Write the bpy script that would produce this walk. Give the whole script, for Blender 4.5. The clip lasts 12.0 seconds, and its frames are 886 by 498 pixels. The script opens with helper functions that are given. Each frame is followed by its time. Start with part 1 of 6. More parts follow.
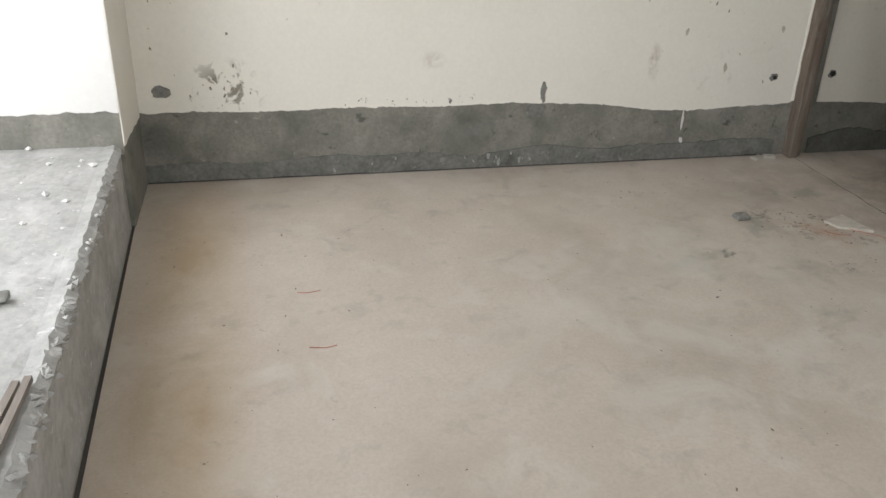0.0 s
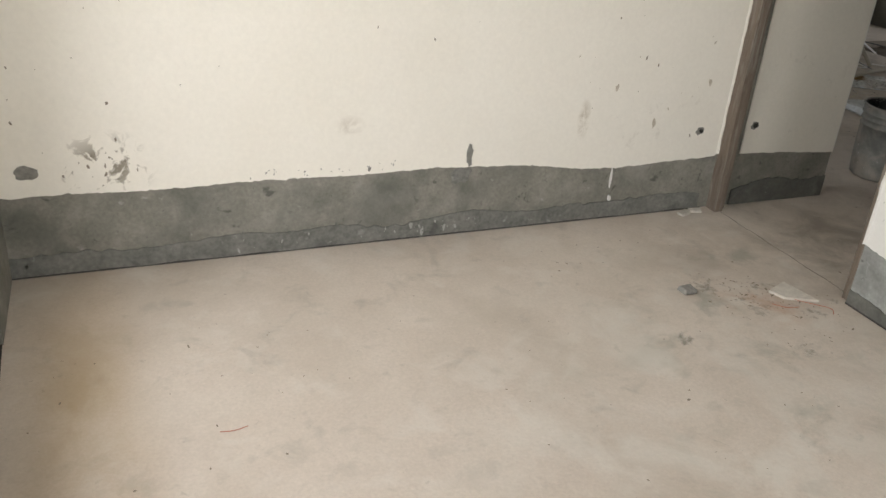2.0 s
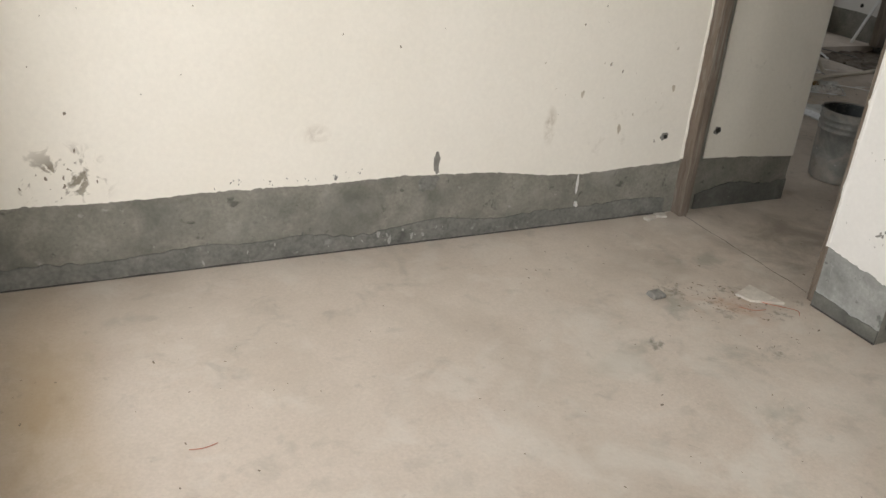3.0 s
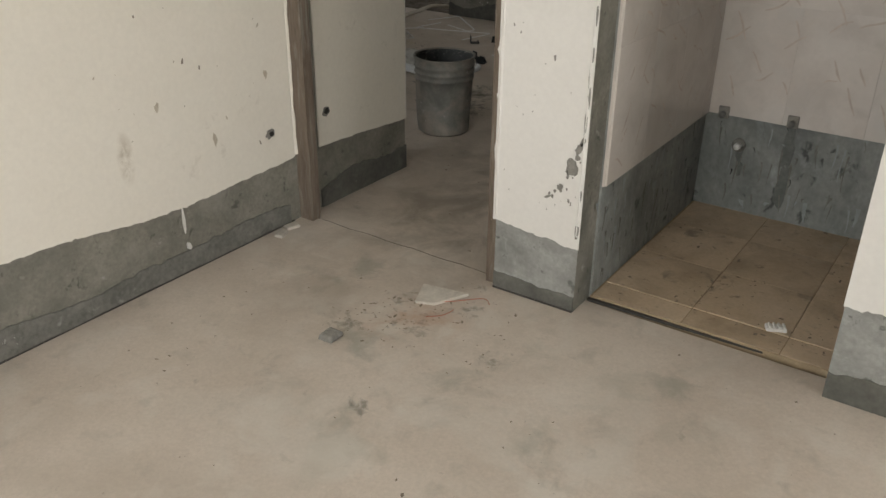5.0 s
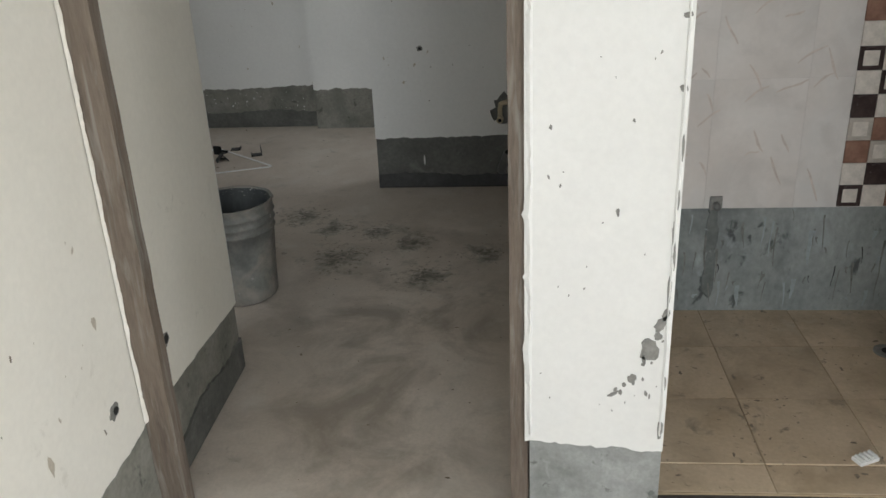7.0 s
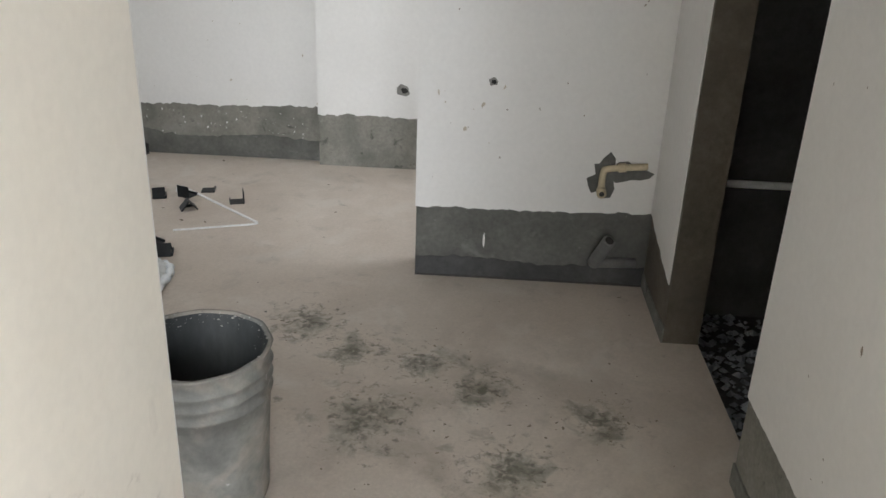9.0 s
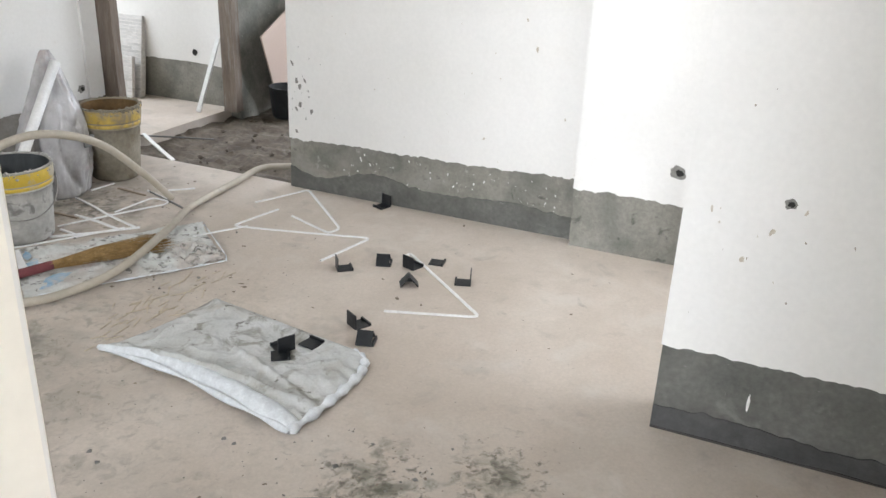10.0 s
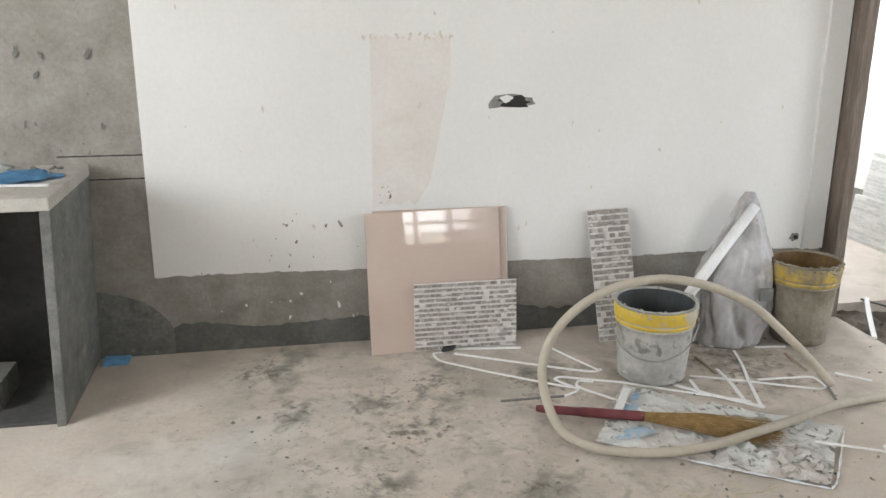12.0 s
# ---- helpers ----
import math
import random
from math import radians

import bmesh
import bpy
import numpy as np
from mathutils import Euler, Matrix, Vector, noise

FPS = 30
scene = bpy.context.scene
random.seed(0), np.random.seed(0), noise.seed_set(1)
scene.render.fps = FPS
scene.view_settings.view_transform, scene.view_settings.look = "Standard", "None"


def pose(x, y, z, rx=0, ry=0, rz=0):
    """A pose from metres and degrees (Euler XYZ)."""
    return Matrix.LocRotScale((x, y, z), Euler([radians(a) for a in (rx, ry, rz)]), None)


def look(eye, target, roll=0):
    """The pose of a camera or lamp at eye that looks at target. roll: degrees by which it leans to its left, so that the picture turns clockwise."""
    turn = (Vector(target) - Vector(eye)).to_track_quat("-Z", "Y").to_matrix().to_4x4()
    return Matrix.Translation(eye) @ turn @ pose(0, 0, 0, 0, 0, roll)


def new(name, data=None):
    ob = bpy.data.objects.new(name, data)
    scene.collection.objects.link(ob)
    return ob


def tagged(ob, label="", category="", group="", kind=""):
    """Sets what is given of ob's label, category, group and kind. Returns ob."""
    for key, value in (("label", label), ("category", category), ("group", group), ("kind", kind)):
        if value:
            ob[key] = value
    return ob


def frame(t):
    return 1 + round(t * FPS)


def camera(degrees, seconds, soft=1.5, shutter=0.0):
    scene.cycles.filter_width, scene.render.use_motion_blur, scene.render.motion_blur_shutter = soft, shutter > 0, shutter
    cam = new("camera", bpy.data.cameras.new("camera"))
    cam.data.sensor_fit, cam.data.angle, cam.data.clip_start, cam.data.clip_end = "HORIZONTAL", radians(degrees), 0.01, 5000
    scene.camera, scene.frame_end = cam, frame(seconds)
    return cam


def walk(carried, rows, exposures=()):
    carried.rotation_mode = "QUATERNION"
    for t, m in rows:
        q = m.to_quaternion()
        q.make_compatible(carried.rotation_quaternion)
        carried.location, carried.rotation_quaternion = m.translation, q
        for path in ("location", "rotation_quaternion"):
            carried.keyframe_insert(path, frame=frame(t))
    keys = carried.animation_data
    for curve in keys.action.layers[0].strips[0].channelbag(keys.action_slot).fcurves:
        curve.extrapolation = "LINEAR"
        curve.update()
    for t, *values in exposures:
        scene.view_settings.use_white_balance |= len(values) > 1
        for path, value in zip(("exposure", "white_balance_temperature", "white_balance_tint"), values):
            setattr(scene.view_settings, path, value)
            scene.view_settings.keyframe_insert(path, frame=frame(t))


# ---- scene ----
cam = camera(55.5, 12.0)
PATH = [
    (0, (-0.243, 0.387, 1.433), (0.14, 2.135, 0.54), 1.82),
    (0.5, (-0.359, 0.416, 1.538), (-0.095, 2.18, 0.632), 2.68),
    (1, (-0.34, 0.583, 1.541), (0.038, 2.332, 0.648), 4.02),
    (1.5, (-0.358, 0.83, 1.574), (0.24, 2.521, 0.689), 4.75),
    (2, (-0.381, 0.957, 1.585), (0.317, 2.604, 0.69), 4.36),
    (2.5, (-0.395, 0.965, 1.581), (0.337, 2.602, 0.696), 4.26),
    (2.7, (-0.421, 0.975, 1.586), (0.336, 2.605, 0.708), 4.6),
    (4.3, (-0.075, 1.308, 1.446), (0.995, 2.756, 0.574), 1.22),
    (4.5, (-0.03, 1.413, 1.453), (1.157, 2.763, 0.575), 1.06),
    (5, (0.007, 1.725, 1.457), (1.482, 2.734, 0.559), 0.6),
    (5.5, (0.041, 2.066, 1.475), (1.678, 2.778, 0.574), 0.03),
    (6, (0.204, 2.428, 1.446), (1.931, 2.954, 0.585), -0.08),
    (6.5, (0.379, 2.77, 1.448), (2.172, 3.115, 0.632), -1.41),
    (7, (0.595, 3.085, 1.484), (2.423, 3.252, 0.69), -2.49),
    (7.2, (0.708, 3.178, 1.472), (2.541, 3.294, 0.68), -2.45),
    (8.8, (1.847, 3.567, 1.333), (3.686, 3.579, 0.546), 1.62),
    (9, (2.002, 3.569, 1.349), (3.834, 3.652, 0.549), 2.17),
    (9.5, (2.323, 3.589, 1.333), (4.139, 3.896, 0.555), 3.64),
    (10, (2.685, 3.569, 1.411), (4.383, 4.285, 0.633), 2.48),
    (10.5, (2.947, 3.508, 1.45), (4.419, 4.624, 0.684), 2.3),
    (11, (3.204, 3.478, 1.436), (4.347, 4.949, 0.706), 2.44),
    (11.5, (3.413, 3.511, 1.442), (4.234, 5.223, 0.812), 1.18),
    (12, (3.586, 3.54, 1.446), (3.945, 5.428, 0.891), 0.19),
]
EXPOSURES = [(0.0, -0.05, 6600, 10), (0.5, -0.25, 6700, 10), (1.0, -0.38, 6900, 10), (1.4, -0.2, 6900, 11), (1.8, 0.12, 6900, 11), (2.5, 0.31, 6850, 12), (3.2, 0.15, 7000, 12), (4.3, -0.12, 7400, 12), (5.0, 0.0, 7200, 11),
             (5.6, 0.26, 6900, 10), (6.5, 0.36, 6700, 8), (7.0, 0.45, 6500, 8), (7.6, 0.65, 6500, 9), (8.8, 1.65, 6500, 11), (9.5, 2.12, 6600, 12), (9.95, 2.55, 6450, 12), (10.3, 2.6, 6400, 12),
             (11.0, 2.6, 6500, 12), (11.5, 2.29, 6600, 11), (12.0, 2.57, 6600, 11)]
walk(cam, [(t, look(eye, target, roll)) for t, eye, target, roll in PATH], EXPOSURES)

# ---- world, sun, light ----
world = bpy.data.worlds.new("sky")
scene.world = world
world.use_nodes = True
wn = world.node_tree.nodes
sky = wn.new("ShaderNodeTexSky")
sky.sky_type, sky.sun_disc = "NISHITA", False
sky.sun_elevation, sky.sun_rotation = radians(52), radians(200)
sky.air_density, sky.dust_density = 1.0, 3.0
world.node_tree.links.new(sky.outputs[0], wn["Background"].inputs[0])
wn["Background"].inputs[1].default_value = 0.12
sun_data = bpy.data.lights.new("sun", "SUN")
sun_data.energy, sun_data.angle, sun_data.color = 1.2, radians(12), (1.0, 0.95, 0.88)
new("sun", sun_data).matrix_world = pose(0, 0, 20, 38, 0, 200 - 180)


def window_light(name, place, target, w, h, watts, colour=(0.93, 0.97, 1.0)):
    """Sky light coming in at an opening."""
    data = bpy.data.lights.new(name, "AREA")
    data.shape, data.size, data.size_y, data.energy, data.color = "RECTANGLE", w, h, watts, colour
    new(name, data).matrix_world = look(place, target)


window_light("west_window_light", (-1.60, 2.56, 1.35), (0.5, 2.55, 1.1), 1.95, 1.9, 73)
window_light("alcove_window_light", (5.54, 2.79, 1.48), (5.35, 4.5, 0.0), 1.04, 1.45, 4.4)
# unseen daylight lamp, added to brighten the vestibule
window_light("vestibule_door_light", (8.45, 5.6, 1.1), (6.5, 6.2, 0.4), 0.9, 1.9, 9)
window_light("kitchen_window_light", (0.16, 4.8, 1.8), (3, 5.6, 0.45), 1.0, 1.3, 20)
window_light("far_room_light", (6.6, 9.35, 1.5), (6.7, 7, 0.8), 1.1, 1.3, 13)
# no window is known here; added to light the front room from behind
window_light("hall_window_light", (0.7, -2.1, 1.5), (0.9, 2, 0.9), 2.0, 1.5, 50)


# ---- materials ----
def rgb(c):
    return (*c, 1.0)


def material(name, a, b, scale=5.0, rough=(0.75, 0.95), bump=0.25, fine=90.0, grain=0.12, stains=(), metal=0.0, specular=0.35, random_value=0.0, stretch=(1, 1, 1), clear=0.0, veins=(), zones=(), clumps=(), like=""):
    """Two colours mixed by noise, fine grain, relief, and stains of (colour, scale, low, high, amount, seed)."""
    m = bpy.data.materials.new(name)
    m.use_nodes = True
    nt = m.node_tree
    nodes, link = nt.nodes, nt.links.new
    bsdf = nodes["Principled BSDF"]
    coord = nodes.new("ShaderNodeTexCoord")
    mapping = nodes.new("ShaderNodeMapping")
    mapping.inputs["Scale"].default_value = stretch
    place = coord.outputs["Object"]
    if random_value:
        shift = nodes.new("ShaderNodeVectorMath")
        shift.operation = "MULTIPLY_ADD"
        shift.inputs[1].default_value = (23.0, 41.0, 17.0)
        link(nodes.new("ShaderNodeObjectInfo").outputs["Random"], shift.inputs[0])
        link(place, shift.inputs[2])
        place = shift.outputs[0]
    link(place, mapping.inputs[0])

    def field(s, detail, seed, distortion=0.0):
        n = nodes.new("ShaderNodeTexNoise")
        n.noise_dimensions = "4D"
        n.inputs["W"].default_value = seed
        n.inputs["Scale"].default_value, n.inputs["Detail"].default_value = s, detail
        n.inputs["Roughness"].default_value, n.inputs["Distortion"].default_value = 0.6, distortion
        link(mapping.outputs[0], n.inputs["Vector"])
        return n.outputs["Fac"]

    def ramp(value, low, high, out_low=0.0, out_high=1.0):
        r = nodes.new("ShaderNodeMapRange")
        r.inputs["From Min"].default_value, r.inputs["From Max"].default_value = low, high
        r.inputs["To Min"].default_value, r.inputs["To Max"].default_value = out_low, out_high
        link(value, r.inputs["Value"])
        return r.outputs[0]

    def mix(fac, c1, c2, mode="MIX"):
        x = nodes.new("ShaderNodeMix")
        x.data_type, x.blend_type = "RGBA", mode
        for socket, v in ((x.inputs["Factor"], fac), (x.inputs["A"], c1), (x.inputs["B"], c2)):
            if isinstance(v, bpy.types.NodeSocket):
                link(v, socket)
            else:
                socket.default_value = v
        return x.outputs["Result"]

    seed = (sum(ord(c) for c in like or name) % 97) * 0.37
    colour = mix(ramp(field(scale, 5, seed), 0.32, 0.68), rgb(a), rgb(b))
    speck = ramp(field(fine, 3, seed + 1), 0.3, 0.7, 1 - grain, 1 + grain)
    colour = mix(1.0, colour, speck, "MULTIPLY")
    for c, s, low, high, amount, sd in stains:
        colour = mix(ramp(field(s, 7, seed + sd, 0.6), low, high, 0.0, amount), colour, rgb(c))
    for c, s, low, high, amount, area, sd in zones:
        put = nodes.new("ShaderNodeMapping")
        if len(area) == 4:
            cx, cy, rx, ry = area
            put.inputs["Location"].default_value = (-cx / rx, -cy / ry, 0)
            put.inputs["Scale"].default_value = (1 / rx, 1 / ry, 0)
        else:
            cx, cy, cz, rx, ry, rz = area
            put.inputs["Location"].default_value = (-cx / rx, -cy / ry, -cz / rz)
            put.inputs["Scale"].default_value = (1 / rx, 1 / ry, 1 / rz)
        link(coord.outputs["Object"], put.inputs[0])
        far = nodes.new("ShaderNodeVectorMath")
        far.operation = "LENGTH"
        link(put.outputs[0], far.inputs[0])
        gate = nodes.new("ShaderNodeMath")
        gate.operation = "MULTIPLY"
        link(ramp(far.outputs["Value"], 0.35, 1.0, 1.0, 0.0), gate.inputs[0])
        link(ramp(field(s, 11, seed + sd, 0.8), low, high, 0.0, amount), gate.inputs[1])
        colour = mix(gate.outputs[0], colour, rgb(c))
    for c, s, low, high, amount, lift, spots, sd in clumps:
        total = None
        for cx, cy, r in spots:
            far = nodes.new("ShaderNodeVectorMath")
            far.operation = "DISTANCE"
            far.inputs[1].default_value = (cx, cy, 0)
            link(coord.outputs["Object"], far.inputs[0])
            near = ramp(far.outputs["Value"], 0.0, r, lift, 0.0)
            if total is None:
                total = near
            else:
                most = nodes.new("ShaderNodeMath")
                most.operation = "MAXIMUM"
                link(total, most.inputs[0])
                link(near, most.inputs[1])
                total = most.outputs[0]
        raised = nodes.new("ShaderNodeMath")
        raised.operation = "ADD"
        link(total, raised.inputs[0])
        link(field(s, 12, seed + sd, 0.5), raised.inputs[1])
        colour = mix(ramp(raised.outputs[0], low, high, 0.0, amount), colour, rgb(c))
    for c, s, width, amount, sd in veins:
        away = nodes.new("ShaderNodeMath")
        away.operation = "SUBTRACT"
        away.inputs[1].default_value = 0.5
        link(field(s, 2, seed + sd, 0.3), away.inputs[0])
        flat = nodes.new("ShaderNodeMath")
        flat.operation = "ABSOLUTE"
        link(away.outputs[0], flat.inputs[0])
        gate = nodes.new("ShaderNodeMath")
        gate.operation = "MULTIPLY"
        link(ramp(flat.outputs[0], 0.0, width, amount, 0.0), gate.inputs[0])
        link(ramp(field(s * 0.8, 1, seed + sd + 5), 0.5, 0.62), gate.inputs[1])
        colour = mix(gate.outputs[0], colour, rgb(c))
    if random_value:
        info = nodes.new("ShaderNodeObjectInfo")
        colour = mix(1.0, colour, ramp(info.outputs["Random"], 0, 1, 1 - random_value, 1 + random_value), "MULTIPLY")
    link(colour, bsdf.inputs["Base Color"])
    link(ramp(field(scale * 2.3, 4, seed + 2), 0.3, 0.7, *rough), bsdf.inputs["Roughness"])
    bsdf.inputs["Metallic"].default_value = metal
    bsdf.inputs["Specular IOR Level"].default_value = specular
    bsdf.inputs["Coat Weight"].default_value = clear
    if bump:
        bn = nodes.new("ShaderNodeBump")
        bn.inputs["Strength"].default_value, bn.inputs["Distance"].default_value = bump, 0.01
        both = nodes.new("ShaderNodeMath")
        both.operation = "ADD"
        link(field(fine * 0.5, 6, seed + 3), both.inputs[0])
        link(field(scale * 1.5, 4, seed + 4), both.inputs[1])
        link(both.outputs[0], bn.inputs["Height"])
        link(bn.outputs[0], bsdf.inputs["Normal"])
    return m


def plain(name, c, rough=0.5, metal=0.0, vary=0.12, scale=30, bump=0.1, fine=120, **more):
    lo, hi = [v * (1 - vary) for v in c], [min(1, v * (1 + vary)) for v in c]
    return material(name, lo, hi, scale, (rough * 0.85, min(1, rough * 1.15)), bump, fine, 0.08, metal=metal, **more)


PAINT = material("cream wall paint", (0.80, 0.765, 0.69), (0.84, 0.81, 0.745), 1.3, (0.7, 0.9), 0.06, 60, 0.025,
                 stains=[((0.62, 0.57, 0.48), 2.2, 0.60, 0.80, 0.35, 11), ((0.45, 0.42, 0.36), 30, 0.72, 0.76, 0.5, 12)],
                 zones=[((0.22, 0.19, 0.145), 15, 0.54, 0.60, 0.9, (-0.43, 4.0, 0.41, 0.19, 0.2, 0.15), 61), ((0.42, 0.36, 0.27), 22, 0.42, 0.58, 0.6, (1.53, 4.0, 0.49, 0.035, 0.1, 0.10), 62),
                        ((0.50, 0.45, 0.38), 20, 0.42, 0.60, 0.6, (0.48, 4.0, 0.52, 0.07, 0.1, 0.045), 63), ((0.42, 0.38, 0.31), 12, 0.60, 0.70, 0.5, (1.95, 4.0, 0.45, 0.35, 0.1, 0.18), 64),
                        ((0.42, 0.39, 0.34), 12, 0.61, 0.70, 0.5, (2.7, 4.0, 0.5, 0.4, 0.2, 0.4), 66), ((0.33, 0.31, 0.27), 14, 0.57, 0.64, 0.7, (2.26, 2.85, 0.50, 0.2, 0.3, 0.3), 67)])
PAINT_W = material("white wall paint", (0.72, 0.71, 0.685), (0.77, 0.76, 0.74), 1.3, (0.7, 0.9), 0.06, 60, 0.025,
                   stains=[((0.66, 0.62, 0.56), 2.2, 0.62, 0.82, 0.3, 11), ((0.45, 0.42, 0.38), 34, 0.73, 0.77, 0.5, 12)])
PLASTER = material("grey cement plaster", (0.185, 0.18, 0.155), (0.27, 0.26, 0.23), 7, (0.85, 1.0), 0.35, 70, 0.14,
                   stains=[((0.105, 0.11, 0.095), 3.5, 0.48, 0.68, 0.75, 5), ((0.07, 0.072, 0.062), 17, 0.61, 0.68, 0.7, 9), ((0.085, 0.09, 0.075), 48, 0.66, 0.71, 0.6, 13), ((0.34, 0.33, 0.305), 2.5, 0.52, 0.72, 0.6, 7), ((0.42, 0.41, 0.39), 24, 0.64, 0.72, 0.5, 6)])
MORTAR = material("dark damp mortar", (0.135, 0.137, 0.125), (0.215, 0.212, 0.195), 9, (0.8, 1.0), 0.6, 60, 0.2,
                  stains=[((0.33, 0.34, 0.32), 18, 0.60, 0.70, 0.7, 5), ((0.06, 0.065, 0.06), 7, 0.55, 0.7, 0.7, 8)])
PASSAGE_SPOTS = [(4.43, 4.12, 0.24), (4.27, 3.93, 0.22), (4.09, 3.54, 0.2), (3.91, 3.85, 0.26), (4.21, 3.72, 0.2), (3.73, 3.47, 0.24), (3.97, 3.2, 0.17), (3.9, 4.3, 0.26), (4.25, 4.4, 0.28)]
FLOOR_STAINS = [((0.42, 0.365, 0.305), 1.6, 0.48, 0.74, 0.6, 21), ((0.64, 0.60, 0.545), 5, 0.54, 0.70, 0.55, 22), ((0.36, 0.33, 0.285), 7, 0.56, 0.70, 0.55, 26), ((0.26, 0.23, 0.195), 40, 0.68, 0.75, 0.55, 24)]
FLOOR = material("beige dusty screed", (0.525, 0.455, 0.39), (0.615, 0.548, 0.482), 2.2, (0.38, 0.8), 0.14, 110, 0.07, stains=FLOOR_STAINS,
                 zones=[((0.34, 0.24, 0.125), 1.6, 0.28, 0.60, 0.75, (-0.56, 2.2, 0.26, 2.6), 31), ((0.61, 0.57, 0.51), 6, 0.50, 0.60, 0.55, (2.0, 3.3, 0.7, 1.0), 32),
                        ((0.37, 0.355, 0.30), 5, 0.54, 0.66, 0.5, (1.6, 2.6, 0.9, 0.9), 70), ((0.65, 0.62, 0.565), 3, 0.50, 0.62, 0.5, (1.2, 2.4, 1.0, 1.2), 71),
                        ((0.44, 0.27, 0.18), 9, 0.45, 0.6, 0.55, (1.89, 3.13, 0.2, 0.2), 34), ((0.25, 0.215, 0.175), 3.2, 0.45, 0.62, 0.7, (3.1, 3.5, 1.7, 0.75), 36)],
                 clumps=[((0.27, 0.265, 0.225), 9, 0.67, 0.86, 0.55, 0.30, [(2.105, 3.53, 0.2), (1.70, 3.21, 0.2), (1.85, 2.80, 0.17), (1.44, 3.0, 0.17), (1.69, 2.85, 0.2), (2.08, 2.29, 0.14), (1.55, 2.45, 0.2)], 81),
                         ((0.165, 0.155, 0.125), 24, 0.70, 0.84, 0.7, 0.26, [(2.067, 3.03, 0.13), (1.86, 2.80, 0.13), (1.89, 3.12, 0.16), (1.78, 3.31, 0.14), (1.45, 3.0, 0.10), (2.0, 3.25, 0.14), (2.23, 3.08, 0.08)], 82),
                         ((0.20, 0.195, 0.155), 13, 0.655, 0.83, 0.85, 0.27, PASSAGE_SPOTS, 83),
                         ((0.13, 0.12, 0.095), 42, 0.67, 0.82, 0.85, 0.25, PASSAGE_SPOTS, 84)])
FLOOR_HALL = material("beige dusty screed with cement spills", (0.525, 0.455, 0.39), (0.615, 0.548, 0.482), 2.2, (0.38, 0.8), 0.14, 110, 0.07, stains=FLOOR_STAINS, like="beige dusty screed",
                      zones=[((0.25, 0.215, 0.175), 3.2, 0.45, 0.62, 0.7, (3.1, 3.5, 1.7, 0.75), 36), ((0.35, 0.32, 0.275), 2.6, 0.46, 0.60, 0.6, (3.9, 6.1, 1.5, 1.2), 40), ((0.30, 0.275, 0.235), 6, 0.48, 0.66, 0.55, (4.0, 6.0, 1.4, 1.4), 41),
                             ((0.21, 0.195, 0.165), 22, 0.52, 0.66, 0.55, (4.0, 5.9, 1.5, 1.5), 42), ((0.25, 0.22, 0.18), 4, 0.44, 0.60, 0.75, (5.2, 6.5, 1.2, 0.65), 43)],
                      clumps=[((0.20, 0.195, 0.155), 13, 0.655, 0.83, 0.85, 0.27, PASSAGE_SPOTS, 83),
                              # first clump: pale cement wash, with soft light from the left painted in
                              ((0.60, 0.59, 0.56), 2.2, 0.62, 0.86, 0.7, 0.34, [(3.3, 6.1, 0.7), (3.05, 5.6, 0.8), (3.5, 5.6, 0.45)], 85), ((0.13, 0.12, 0.095), 42, 0.67, 0.82, 0.85, 0.25, PASSAGE_SPOTS, 84),
                              ((0.20, 0.195, 0.165), 8, 0.65, 0.83, 0.85, 0.27, [(3.87, 6.43, 0.26), (3.85, 5.87, 0.2), (3.58, 6.41, 0.24), (3.50, 6.69, 0.28), (4.14, 6.42, 0.24), (4.33, 5.75, 0.24), (3.6, 6.95, 0.35), (4.2, 6.75, 0.3), (4.6, 6.6, 0.3), (3.7, 5.4, 0.25), (5.4, 6.6, 0.5)], 86),
                              ((0.125, 0.115, 0.095), 26, 0.66, 0.82, 0.85, 0.25, [(3.87, 6.43, 0.22), (3.85, 5.87, 0.2), (3.58, 6.41, 0.2), (4.0, 6.2, 0.3), (4.33, 5.75, 0.2), (4.15, 6.55, 0.25), (3.45, 6.8, 0.25), (4.55, 6.5, 0.3), (3.9, 5.5, 0.3), (4.0, 4.3, 0.3), (5.4, 6.5, 0.5)], 87)])
OUTSIDE = plain("outside ground", (0.35, 0.32, 0.28), 0.95, scale=0.5)
CEILING = plain("white ceiling paint", (0.8, 0.79, 0.76), 0.9, vary=0.03, scale=2)
LEDGE = material("rough cement ledge", (0.33, 0.325, 0.31), (0.45, 0.445, 0.43), 5, (0.35, 0.85), 0.5, 40, 0.12,
                 stains=[((0.66, 0.66, 0.65), 4, 0.52, 0.66, 0.45, 8), ((0.7, 0.7, 0.69), 22, 0.62, 0.68, 0.8, 3), ((0.25, 0.24, 0.22), 13, 0.58, 0.7, 0.8, 4)])
WOOD = material("brown door frame wood", (0.135, 0.105, 0.082), (0.205, 0.165, 0.132), 6, (0.55, 0.8), 0.3, 50, 0.15, stretch=(6, 6, 0.6),
                stains=[((0.27, 0.25, 0.22), 9, 0.52, 0.68, 0.75, 2)])

